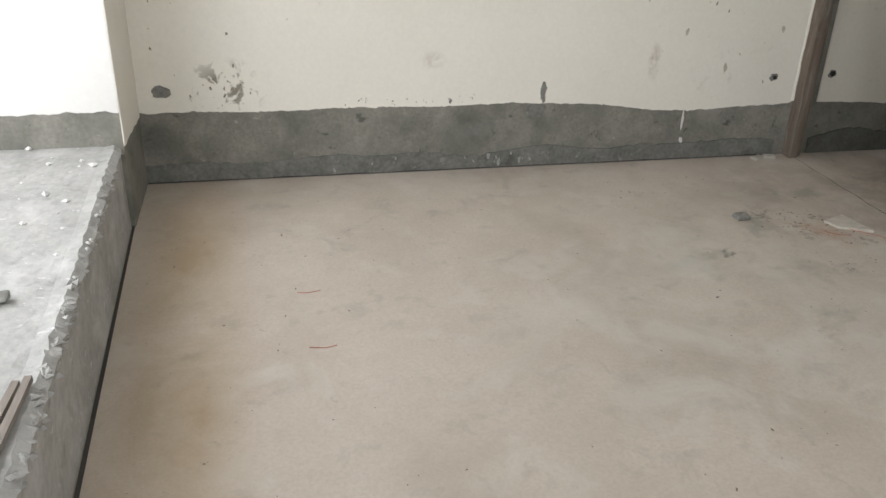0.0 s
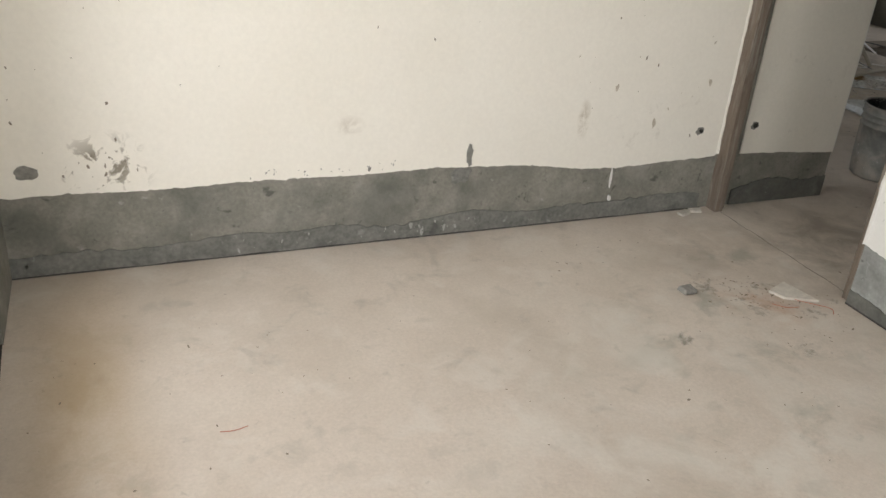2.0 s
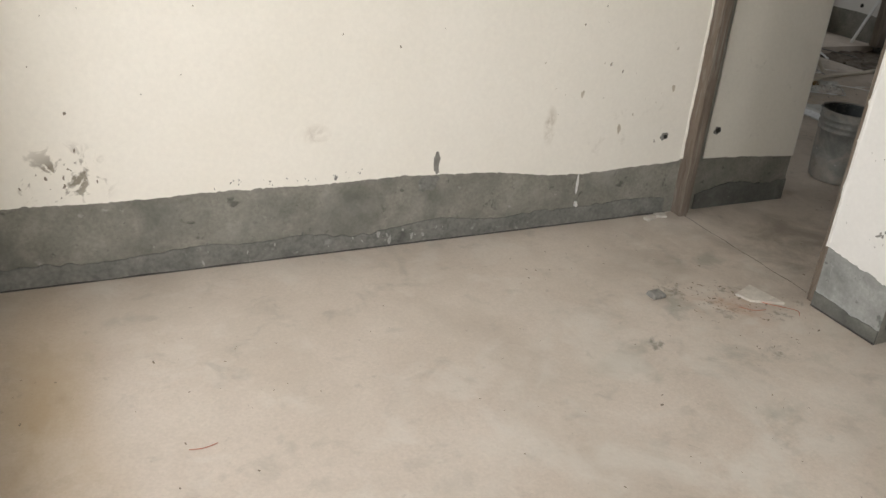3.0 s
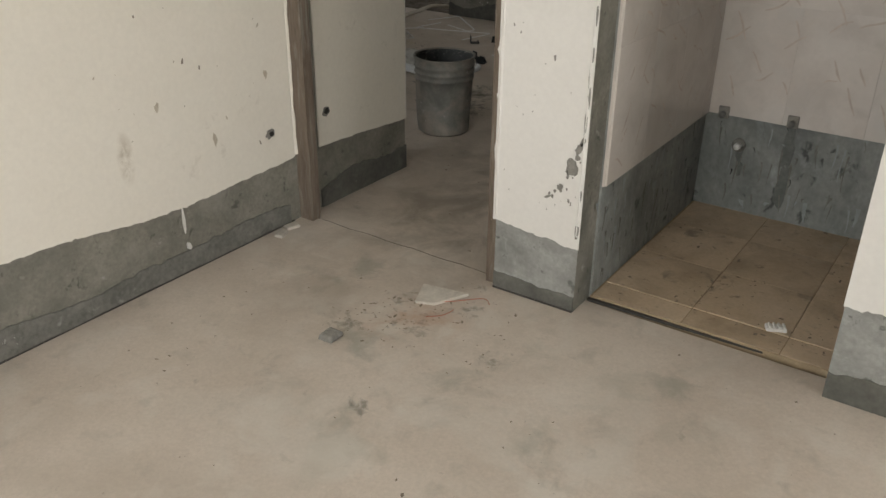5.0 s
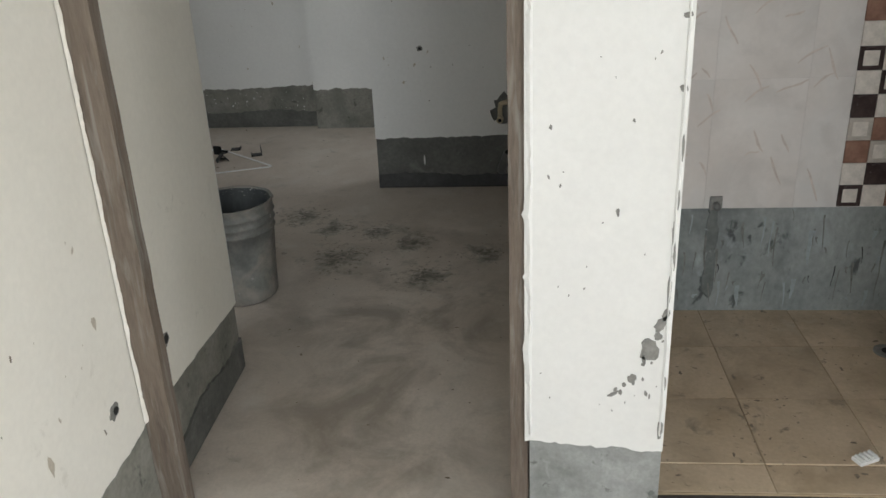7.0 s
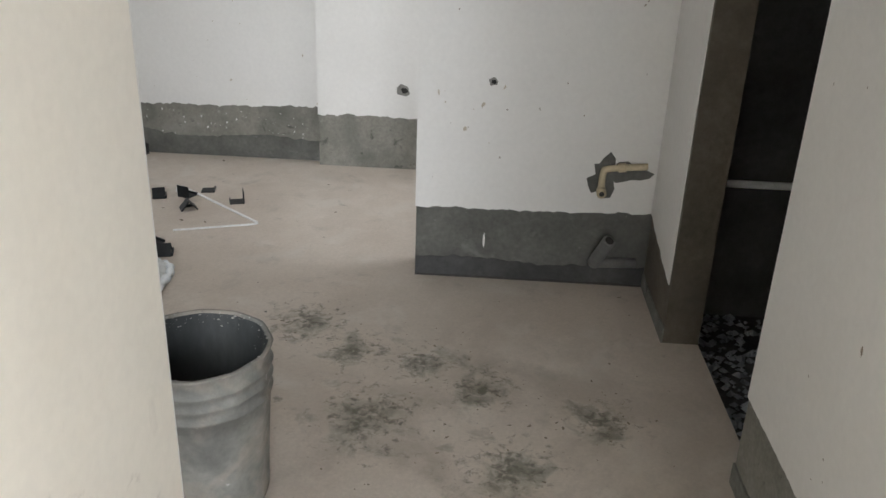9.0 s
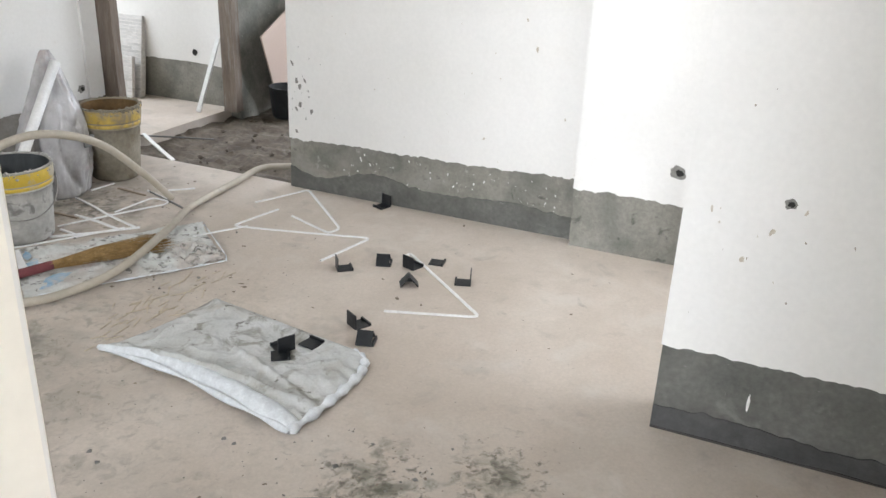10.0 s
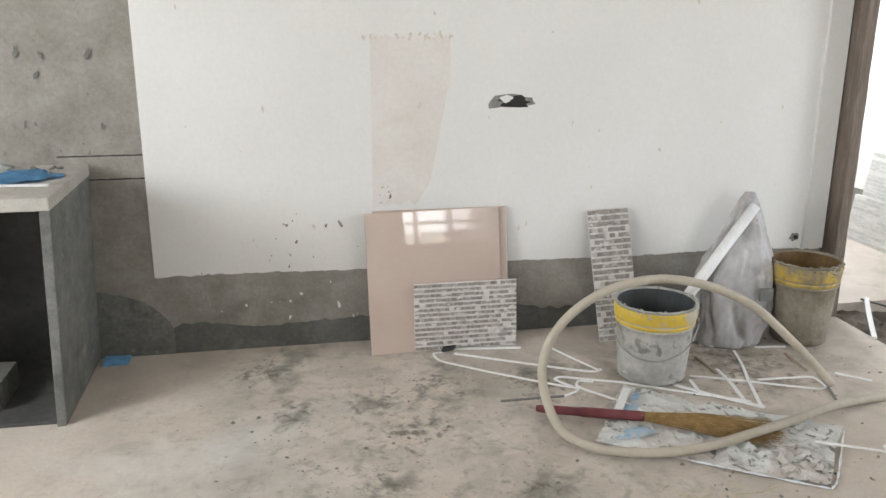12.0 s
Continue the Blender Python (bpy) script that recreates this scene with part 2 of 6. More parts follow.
DADO_BATH = material("blue-grey waterproof render", (0.20, 0.215, 0.21), (0.31, 0.325, 0.315), 6, (0.5, 0.85), 0.3, 50, 0.15, stretch=(1, 1, 0.7),
                     stains=[((0.06, 0.065, 0.065), 14, 0.60, 0.66, 0.85, 3), ((0.40, 0.44, 0.45), 8, 0.56, 0.72, 0.7, 4), ((0.11, 0.12, 0.12), 3.5, 0.52, 0.66, 0.6, 7)])
# bluer, paler copy of the plaster with the light on it mixed in
PIER_PLASTER_LIT = material("pale blue-grey cement plaster", (0.245, 0.25, 0.24), (0.345, 0.35, 0.34), 8, (0.85, 1.0), 0.35, 70, 0.12,
                        stains=[((0.15, 0.155, 0.145), 5, 0.52, 0.68, 0.7, 5), ((0.11, 0.115, 0.105), 22, 0.62, 0.68, 0.75, 9), ((0.45, 0.46, 0.45), 16, 0.60, 0.70, 0.5, 6)])
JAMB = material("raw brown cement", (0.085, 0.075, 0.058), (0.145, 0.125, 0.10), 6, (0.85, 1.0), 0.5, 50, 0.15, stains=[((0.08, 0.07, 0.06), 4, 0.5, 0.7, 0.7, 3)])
# dark plaster for damp fillets and for shade put into wall feet
DAMP_SHADE = material("dark damp plaster", (0.095, 0.097, 0.087), (0.155, 0.153, 0.14), 6, (0.7, 0.95), 0.35, 60, 0.14, stains=[((0.25, 0.25, 0.235), 26, 0.66, 0.70, 0.6, 15), ((0.075, 0.075, 0.07), 4, 0.5, 0.7, 0.6, 5), ((0.24, 0.235, 0.22), 9, 0.58, 0.72, 0.5, 7)])
# cement darkened to hold shade: dark room, counter recess, short wall fillet
SHADE_CEMENT = material("dark cement", (0.05, 0.05, 0.05), (0.09, 0.09, 0.088), 6, (0.85, 1.0), 0.4, 50, 0.15)
PLASTER_WARM = material("warm grey cement plaster", (0.235, 0.215, 0.19), (0.34, 0.32, 0.29), 6, (0.85, 1.0), 0.3, 70, 0.12,
                        stains=[((0.14, 0.13, 0.115), 4, 0.55, 0.75, 0.6, 5), ((0.42, 0.40, 0.37), 20, 0.66, 0.74, 0.4, 6)])
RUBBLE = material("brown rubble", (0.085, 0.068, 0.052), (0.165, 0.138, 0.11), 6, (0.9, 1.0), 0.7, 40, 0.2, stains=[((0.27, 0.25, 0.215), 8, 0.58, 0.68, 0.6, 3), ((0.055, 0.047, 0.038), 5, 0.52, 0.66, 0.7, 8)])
PINK_TILE = material("pink marble wall tile", (0.62, 0.565, 0.525), (0.70, 0.655, 0.62), 4, (0.12, 0.22), 0.01, 60, 0.02, specular=0.5,
                     random_value=0.004, stains=[((0.60, 0.59, 0.575), 3, 0.45, 0.75, 0.7, 4), ((0.54, 0.50, 0.47), 6, 0.50, 0.66, 0.55, 9)])
BATH_FLOOR = material("dirty beige floor tile", (0.51, 0.395, 0.275), (0.61, 0.485, 0.355), 4, (0.3, 0.7), 0.08, 80, 0.08, random_value=0.06,
                      stains=[((0.31, 0.235, 0.155), 4, 0.46, 0.66, 0.65, 3), ((0.20, 0.17, 0.13), 9, 0.60, 0.70, 0.7, 4), ((0.13, 0.11, 0.09), 30, 0.62, 0.68, 0.7, 14), ((0.60, 0.53, 0.43), 5, 0.58, 0.72, 0.5, 5)])
SQ_CREAM = plain("cream tile", (0.66, 0.60, 0.54), 0.2, bump=0.02)
SQ_BROWN = material("brown marbled tile", (0.20, 0.105, 0.075), (0.33, 0.19, 0.14), 22, (0.15, 0.3), 0.02, 60, 0.1)
SQ_DARK = material("dark brown tile", (0.045, 0.032, 0.03), (0.085, 0.06, 0.055), 22, (0.15, 0.3), 0.02, 60, 0.1)
WET = material("wet dark render", (0.115, 0.125, 0.12), (0.17, 0.18, 0.17), 12, (0.4, 0.7), 0.3, 60, 0.15)
JOINT = plain("dark joint", (0.06, 0.055, 0.05), 0.95)
GROUT = plain("brown dirty grout", (0.36, 0.28, 0.185), 0.95)
CEMENT = material("fresh cement patch", (0.20, 0.195, 0.18), (0.28, 0.27, 0.25), 30, (0.85, 1.0), 0.5, 120, 0.15)
DIRT = material("brown dirt spot", (0.17, 0.145, 0.11), (0.34, 0.30, 0.245), 40, (0.85, 1.0), 0.3, 120, 0.2)
SMUDGE = plain("yellow-brown smudge", (0.50, 0.45, 0.37), 0.9)
FAINT = plain("faint buff smudge", (0.61, 0.57, 0.50), 0.9)
HOLE = plain("dark hole", (0.03, 0.029, 0.027), 1.0)
LIME = plain("white lime splash", (0.72, 0.71, 0.69), 0.8)
PLASTIC_W = plain("white plastic", (0.80, 0.80, 0.79), 0.4, vary=0.05)
PLASTIC_K = plain("black plastic", (0.016, 0.018, 0.020), 0.4, vary=0.3)
BUCKET_G = material("cement-coated grey bucket", (0.15, 0.15, 0.138), (0.24, 0.238, 0.22), 9, (0.4, 0.75), 0.3, 60, 0.12,
                    stains=[((0.33, 0.29, 0.25), 5, 0.50, 0.62, 0.7, 12), ((0.10, 0.10, 0.095), 6, 0.52, 0.7, 0.7, 3), ((0.5, 0.49, 0.46), 26, 0.64, 0.7, 0.7, 4)])
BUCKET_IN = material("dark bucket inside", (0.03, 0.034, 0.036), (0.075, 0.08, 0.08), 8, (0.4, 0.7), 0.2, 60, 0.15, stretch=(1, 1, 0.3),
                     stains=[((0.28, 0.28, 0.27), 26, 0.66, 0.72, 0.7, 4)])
BUCKET_W = material("cement-smeared white bucket", (0.36, 0.355, 0.33), (0.52, 0.51, 0.48), 11, (0.6, 0.85), 0.3, 60, 0.1,
                    stains=[((0.25, 0.245, 0.22), 5, 0.48, 0.62, 0.75, 8), ((0.17, 0.165, 0.15), 15, 0.55, 0.62, 0.8, 3), ((0.70, 0.66, 0.64), 18, 0.62, 0.7, 0.7, 4)])
YELLOW = material("yellow bucket paint", (0.62, 0.43, 0.05), (0.70, 0.50, 0.08), 12, (0.4, 0.7), 0.1, 60, 0.06,
                  stains=[((0.45, 0.42, 0.35), 9, 0.50, 0.57, 0.9, 3), ((0.20, 0.16, 0.08), 22, 0.66, 0.72, 0.6, 7)])
RUSTY = material("brown stained bucket", (0.20, 0.175, 0.13), (0.33, 0.30, 0.24), 9, (0.5, 0.8), 0.3, 60, 0.15,
                 stains=[((0.12, 0.075, 0.03), 7, 0.55, 0.7, 0.8, 3), ((0.45, 0.34, 0.12), 11, 0.62, 0.72, 0.6, 4)])
YELLOW_WORN = material("worn yellow bucket paint", (0.42, 0.29, 0.06), (0.52, 0.37, 0.09), 8, (0.4, 0.7), 0.2, 60, 0.1,
                  stains=[((0.24, 0.20, 0.14), 7, 0.47, 0.56, 0.9, 3), ((0.13, 0.085, 0.04), 12, 0.56, 0.64, 0.8, 7)])
RUST_IN = material("rust-brown bucket inside", (0.10, 0.06, 0.025), (0.22, 0.13, 0.05), 10, (0.6, 0.9), 0.3, 60, 0.2)
SACK = material("dusty white woven sack", (0.48, 0.49, 0.47), (0.64, 0.65, 0.64), 8, (0.5, 0.75), 0.35, 160, 0.07,
                stains=[((0.27, 0.26, 0.225), 9, 0.54, 0.61, 0.8, 3), ((0.38, 0.355, 0.30), 4, 0.52, 0.70, 0.7, 4), ((0.14, 0.13, 0.11), 22, 0.62, 0.67, 0.8, 9)])
SACK_EDGE = plain("pale blue-white sack hem", (0.72, 0.75, 0.77), 0.6)
SHEET = material("dirty printed plastic sheet", (0.52, 0.53, 0.50), (0.68, 0.69, 0.67), 7, (0.35, 0.6), 0.3, 90, 0.08,
                 stains=[((0.45, 0.38, 0.33), 4, 0.48, 0.60, 0.65, 3), ((0.22, 0.205, 0.175), 11, 0.555, 0.61, 0.8, 4), ((0.13, 0.125, 0.11), 26, 0.58, 0.62, 0.85, 14), ((0.60, 0.45, 0.42), 5, 0.60, 0.7, 0.6, 8)])
CLEAR_BAG = material("grey translucent plastic bag", (0.33, 0.32, 0.315), (0.52, 0.51, 0.51), 6, (0.25, 0.45), 0.45, 40, 0.06, specular=0.5,
                     stains=[((0.17, 0.155, 0.15), 5, 0.50, 0.68, 0.75, 3), ((0.45, 0.32, 0.30), 6, 0.58, 0.72, 0.6, 6), ((0.66, 0.66, 0.67), 9, 0.58, 0.66, 0.6, 11)])
BLUE = plain("light blue cloth", (0.16, 0.38, 0.62), 0.8, vary=0.2)
BLUE_PRINT = material("faded blue print", (0.22, 0.40, 0.56), (0.42, 0.52, 0.60), 20, (0.5, 0.8), 0.2, 80, 0.1, stains=[((0.55, 0.54, 0.52), 16, 0.52, 0.60, 0.8, 3)])
RED_HANDLE = material("dark red broom handle", (0.12, 0.03, 0.036), (0.19, 0.055, 0.06), 14, (0.4, 0.7), 0.1, 60, 0.1, stains=[((0.3, 0.2, 0.18), 14, 0.62, 0.7, 0.5, 3)])
BRISTLE = material("dry grass bristles", (0.19, 0.115, 0.04), (0.34, 0.22, 0.09), 30, (0.7, 0.9), 0.2, 100, 0.2)
HOSE = material("beige garden hose", (0.40, 0.36, 0.29), (0.50, 0.45, 0.37), 8, (0.45, 0.65), 0.05, 60, 0.05, stains=[((0.28, 0.25, 0.2), 14, 0.6, 0.72, 0.5, 3)])
TILE_MATT = material("pinkish beige tile", (0.50, 0.395, 0.335), (0.54, 0.43, 0.37), 2, (0.3, 0.45), 0.01, 80, 0.02, specular=0.4)
TILE_GLOSS = material("polished pinkish beige tile", (0.50, 0.395, 0.335), (0.54, 0.43, 0.37), 2, (0.02, 0.05), 0.0, 80, 0.02, specular=0.6, clear=0.6)
MOSAIC = material("grey-brown mosaic strip", (0.24, 0.21, 0.18), (0.36, 0.33, 0.30), 26, (0.5, 0.9), 0.5, 90, 0.2, random_value=0.09, stretch=(0.4, 1, 1),
                  stains=[((0.64, 0.63, 0.60), 9, 0.54, 0.63, 0.6, 3), ((0.70, 0.69, 0.67), 34, 0.56, 0.62, 0.85, 5)])
MOSAIC_PALE = material("pale split stone strip", (0.50, 0.49, 0.47), (0.66, 0.65, 0.63), 20, (0.5, 0.9), 0.4, 90, 0.12, random_value=0.12, stretch=(0.4, 1, 1))
MOSAIC_BACK = material("cement-smeared white backing", (0.58, 0.56, 0.53), (0.72, 0.70, 0.67), 30, (0.7, 0.9), 0.3, 90, 0.1, stains=[((0.33, 0.31, 0.28), 14, 0.56, 0.66, 0.7, 3)])
COUNTER = material("grey stone counter slab", (0.125, 0.13, 0.122), (0.205, 0.207, 0.197), 12, (0.6, 0.9), 0.3, 80, 0.15,
                   stains=[((0.33, 0.33, 0.315), 20, 0.60, 0.68, 0.6, 3), ((0.07, 0.072, 0.068), 8, 0.56, 0.7, 0.6, 4)])
COUNTER_TOP = material("dusty counter top", (0.40, 0.38, 0.34), (0.48, 0.46, 0.42), 9, (0.7, 0.95), 0.3, 80, 0.1, stains=[((0.3, 0.29, 0.26), 10, 0.58, 0.7, 0.6, 3)])
BRASS = plain("dirty cream pipe", (0.52, 0.44, 0.30), 0.4, vary=0.2)
PIPE_GREY = plain("grey plastic pipe", (0.17, 0.17, 0.165), 0.5, vary=0.15)
IRON = plain("rusty red iron", (0.13, 0.06, 0.05), 0.6, vary=0.3)
STEEL = plain("dull steel", (0.35, 0.34, 0.32), 0.5, metal=0.6)
CARDBOARD = plain("brown wood lath", (0.30, 0.24, 0.18), 0.8)
RED_PLASTIC = plain("red plastic strand", (0.45, 0.16, 0.11), 0.5)
PINKISH = material("pinkish stained paint", (0.675, 0.63, 0.59), (0.735, 0.705, 0.67), 5, (0.75, 0.95), 0.1, 60, 0.04, stains=[((0.62, 0.54, 0.47), 9, 0.56, 0.75, 0.5, 3)])
GRAVEL = plain("dark gravel stone", (0.27, 0.285, 0.305), 0.9, vary=0.5, scale=12)


# ---- building helpers ----
def finish(bm, name, mat, parent=None, smooth=False):
    mesh = bpy.data.meshes.new(name)
    bm.normal_update()
    bm.to_mesh(mesh)
    bm.free()
    for m in (mat if isinstance(mat, (list, tuple)) else [mat]):
        mesh.materials.append(m)
    if smooth:
        for p in mesh.polygons:
            p.use_smooth = True
    ob = new(name, mesh)
    ob.parent = parent
    return ob


def part(name, bm, mat, parent, label="", smooth=False):
    ob = finish(bm, name, mat, parent, smooth)
    if label:
        ob["label"] = label
    return ob


def box(bm, x0, y0, z0, x1, y1, z1):
    v = [bm.verts.new((x, y, z)) for z in (z0, z1) for x, y in ((x0, y0), (x1, y0), (x1, y1), (x0, y1))]
    for f in ((3, 2, 1, 0), (4, 5, 6, 7), (0, 1, 5, 4), (1, 2, 6, 5), (2, 3, 7, 6), (3, 0, 4, 7)):
        bm.faces.new([v[i] for i in f])
    return v


def boxes(*list_of):
    bm = bmesh.new()
    for b in list_of:
        box(bm, *b)
    return bm


def bevelled(x0, y0, z0, x1, y1, z1, r=0.004, seg=2):
    bm = boxes((x0, y0, z0, x1, y1, z1))
    bmesh.ops.bevel(bm, geom=bm.edges[:], offset=r, segments=seg, affect="EDGES", profile=0.6)
    return bm


def rough(bm, amount, scale, seed=0.0):
    """Unevenness of hand-made surfaces."""
    for v in bm.verts:
        p = v.co * scale + Vector((seed, seed * 1.7, 3.1))
        v.co += Vector((noise.noise(p), noise.noise(p + Vector((9, 4, 1))), noise.noise(p + Vector((2, 7, 5))))) * amount
    return bm


def structure(name, bm, mat, label="", category="wall", parent=None):
    return tagged(finish(bm, name, mat, parent), label or name.replace("_", " "), category, kind="structure")


class Face:
    """One face of a wall: u runs along it from (x, y) in the direction (dx, dy); the normal points into the room."""

    def __init__(self, x, y, dx, dy, nx, ny, wall):
        self.o, self.d, self.n, self.wall = Vector((x, y, 0)), Vector((dx, dy, 0)), Vector((nx, ny, 0)), wall

    def at(self, u, z, out=0.0):
        return self.o + self.d * u + Vector((0, 0, z)) + self.n * out

    def quad(self, bm, pts):
        f = bm.faces.new([bm.verts.new(p) for p in pts])
        f.normal_update()
        return f

    def strip(self, name, u0, u1, low, high, out, mat, label="", step=0.012):
        """A coat between two edges given as functions of u, standing proud of the wall."""
        bm = bmesh.new()
        n = max(2, int((u1 - u0) / step))
        cols = []
        for i in range(n + 1):
            u = u0 + (u1 - u0) * i / n
            a, b = low(u), high(u)
            b = max(b, a + 0.002)
            cols.append([bm.verts.new(p) for p in (self.at(u, a, 0), self.at(u, a, out), self.at(u, b, out), self.at(u, b, 0))])
        for p, q in zip(cols, cols[1:]):
            for k in range(3):
                bm.faces.new((p[k], q[k], q[k + 1], p[k + 1]))
        bm.faces.new(cols[0])
        bm.faces.new(cols[-1][::-1])
        bmesh.ops.recalc_face_normals(bm, faces=bm.faces[:])
        return part(name, bm, mat, self.wall, label)

    def coat(self, u0, u1, h0, h1, top, mat, seed=0.0, amp=0.012, jag=0.006, out=0.004, name="paint_coat", wave=None):
        def low(u):
            f = (u - u0) / max(1e-6, u1 - u0)
            h = h0 + (h1 - h0) * f + amp * noise.noise(Vector((u * 2.3, seed, 0.3)))
            if wave:
                h += wave(u)
            return h + jag * noise.noise(Vector((u * 17, seed, 4))) + jag * 0.8 * noise.noise(Vector((u * 60, seed, 8)))
        return self.strip(name, u0, u1, low, lambda u: top, out, mat)

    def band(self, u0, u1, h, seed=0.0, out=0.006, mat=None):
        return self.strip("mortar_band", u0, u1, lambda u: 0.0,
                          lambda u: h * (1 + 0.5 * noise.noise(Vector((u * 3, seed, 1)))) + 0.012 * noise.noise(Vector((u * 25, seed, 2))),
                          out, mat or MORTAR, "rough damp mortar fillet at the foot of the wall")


def blob(face, name, u, z, w, h, mat, seed, out=0.0065, base=0.0, sides=16, ragged=0.45, turn=0.0, label=""):
    """An irregular flat patch on a wall face."""
    bm = bmesh.new()
    rim, top = [], []
    ca, sa = math.cos(radians(turn)), math.sin(radians(turn))
    for i in range(sides):
        a = 2 * math.pi * i / sides
        r = 1 + ragged * noise.noise(Vector((math.cos(a) * 1.6 + seed * 3.3, math.sin(a) * 1.6, seed))) + ragged * 0.5 * noise.noise(Vector((math.cos(a) * 5, math.sin(a) * 5, seed + 9)))
        du, dz = w / 2 * r * math.cos(a), h / 2 * r * math.sin(a)
        du, dz = du * ca - dz * sa, du * sa + dz * ca
        rim.append(bm.verts.new(face.at(u + du, z + dz, base)))
        top.append(bm.verts.new(face.at(u + du * 0.93, z + dz * 0.93, out)))
    bm.faces.new(top)
    for i in range(sides):
        j = (i + 1) % sides
        bm.faces.new((rim[i], rim[j], top[j], top[i]))
    bmesh.ops.recalc_face_normals(bm, faces=bm.faces[:])
    return part(name, bm, mat, face.wall, label)


def tube(bm, pts, r, sides=10, cap=True):
    """A round bar along points; r is one radius or one for each point."""
    pts = [Vector(p) for p in pts]
    rings, up = [], None
    for i, p in enumerate(pts):
        t = (pts[min(i + 1, len(pts) - 1)] - pts[max(i - 1, 0)]).normalized()
        up = up or (Vector((0, 0, 1)) if abs(t.z) < 0.9 else Vector((1, 0, 0)))
        s = t.cross(up).normalized()
        up = s.cross(t).normalized()
        rr = r[i] if isinstance(r, (list, tuple)) else r
        rings.append([bm.verts.new(p + (s * math.cos(2 * math.pi * k / sides) + up * math.sin(2 * math.pi * k / sides)) * rr) for k in range(sides)])
    for a, b in zip(rings, rings[1:]):
        for k in range(sides):
            bm.faces.new((a[k], a[(k + 1) % sides], b[(k + 1) % sides], b[k]))
    if cap:
        bm.faces.new(rings[0][::-1])
        bm.faces.new(rings[-1])
    return bm


def lathe(bm, profile, sides=40, wobble=0.0, seed=0.0, facets=0.0):
    """A turned shape from (radius, height) pairs round the z axis."""
    rings = []
    for r, z in profile:
        ring = []
        for k in range(sides):
            a = 2 * math.pi * k / sides
            rr = r * (1 + wobble * noise.noise(Vector((math.cos(a) * 1.3 + seed, math.sin(a) * 1.3, z * 5)))) * (1 - facets * abs(math.sin(6 * a + seed)))
            ring.append(bm.verts.new((rr * math.cos(a), rr * math.sin(a), z)))
        rings.append(ring)
    for a, b in zip(rings, rings[1:]):
        for k in range(sides):
            bm.faces.new((a[k], a[(k + 1) % sides], b[(k + 1) % sides], b[k]))
    return rings


def empty(name, x, y, z=0.0, rz=0.0, rx=0.0, ry=0.0):
    ob = new(name)
    ob.matrix_world = pose(x, y, z, rx, ry, rz)
    return ob


H = 3.0  # ceiling height

# ---- ground, floors, ceiling ----
structure("ground", boxes((-60, -60, -3.3, 60, 60, -3.1)), OUTSIDE, "dusty ground outside the building", "ground")
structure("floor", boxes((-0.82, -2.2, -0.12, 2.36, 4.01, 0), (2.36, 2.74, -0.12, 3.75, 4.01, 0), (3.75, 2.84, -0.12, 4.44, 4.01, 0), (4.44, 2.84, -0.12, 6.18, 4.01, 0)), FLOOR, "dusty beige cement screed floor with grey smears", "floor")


def rubble_floor():
    """Uneven unfinished ground, a step lower than the screed."""
    bm = bmesh.new()
    nx, ny = 60, 70
    rows = []
    for i in range(nx + 1):
        rows.append([])
        for j in range(ny + 1):
            x, y = 6.18 + 2.4 * i / nx, 4.2 + 2.93 * j / ny
            p = Vector((x * 4, y * 4, 0))
            z = -0.06 + 0.03 * noise.noise(p) + 0.02 * noise.noise(p * 3.1) + 0.012 * noise.noise(p * 8)
            rows[-1].append(bm.verts.new((x, y, min(z, -0.015))))
    for a, b in zip(rows, rows[1:]):
        for j in range(ny):
            bm.faces.new((a[j], b[j], b[j + 1], a[j + 1]))
    return bm


structure("floor_hall", boxes((0.2, 4.01, -0.12, 6.18, 7.15, 0), (5.03, 2.70, -0.12, 6.18, 2.74, 0)), FLOOR_HALL, "dusty beige cement screed floor with grey cement spills", "floor")
structure("ceiling", boxes((-2.0, -2.4, H, 9.2, 9.8, H + 0.15)), CEILING, "plain white painted ceiling", "ceiling")

# ---- walls ----
# front room: long wall with the doorway at its end
wall_a = structure("wall_north", boxes((-0.82, 4.01, 0, 3.02, 4.14, H)), PLASTER, "cream painted wall with bare grey plaster at its foot")
fa = Face(-0.82, 4.01, 1, 0, 0, -1, wall_a)
dip = lambda u: 0.012 * math.exp(-((u - 1.75) / 0.55) ** 2) - 0.05 * math.exp(-((u - 2.55) / 0.42) ** 2) - 0.012 * math.exp(-((u - 3.0) / 0.12) ** 2)
fa.coat(0.0, 3.108, 0.315, 0.29, H, PAINT, 1.0, 0.012, 0.007, wave=dip)
fa.coat(3.25, 3.845, 0.255, 0.245, H, PAINT, 2.0, 0.02, 0.004, 0.006)
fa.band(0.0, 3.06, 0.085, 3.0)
fa.band(3.25, 3.84, 0.10, 4.0, 0.008, DAMP_SHADE)
Face(3.02, 4.01, 0, 1, 1, 0, wall_a).coat(-0.0065, 0.13, 0.25, 0.25, H, PAINT_W, 5.0)
Face(3.02, 4.14, -1, 0, 0, 1, wall_a).coat(0, 2.7, 0.27, 0.27, H, PAINT_W, 6.0)

# west side of the front room: deep window with a low cement ledge
wall_w = structure("wall_west", boxes((-1.52, 3.56, 0, -0.785, 4.01, H), (-1.52, -2.4, 0, -0.78, 1.55, H), (-1.52, 1.55, 2.3, -0.80, 3.56, H)), PLASTER, "white painted wall with a deep window opening")
Face(-0.785, 3.56, 0, 1, 1, 0, wall_w).coat(-0.004, 0.446, 0.33, 0.31, H, PAINT, 7.0)
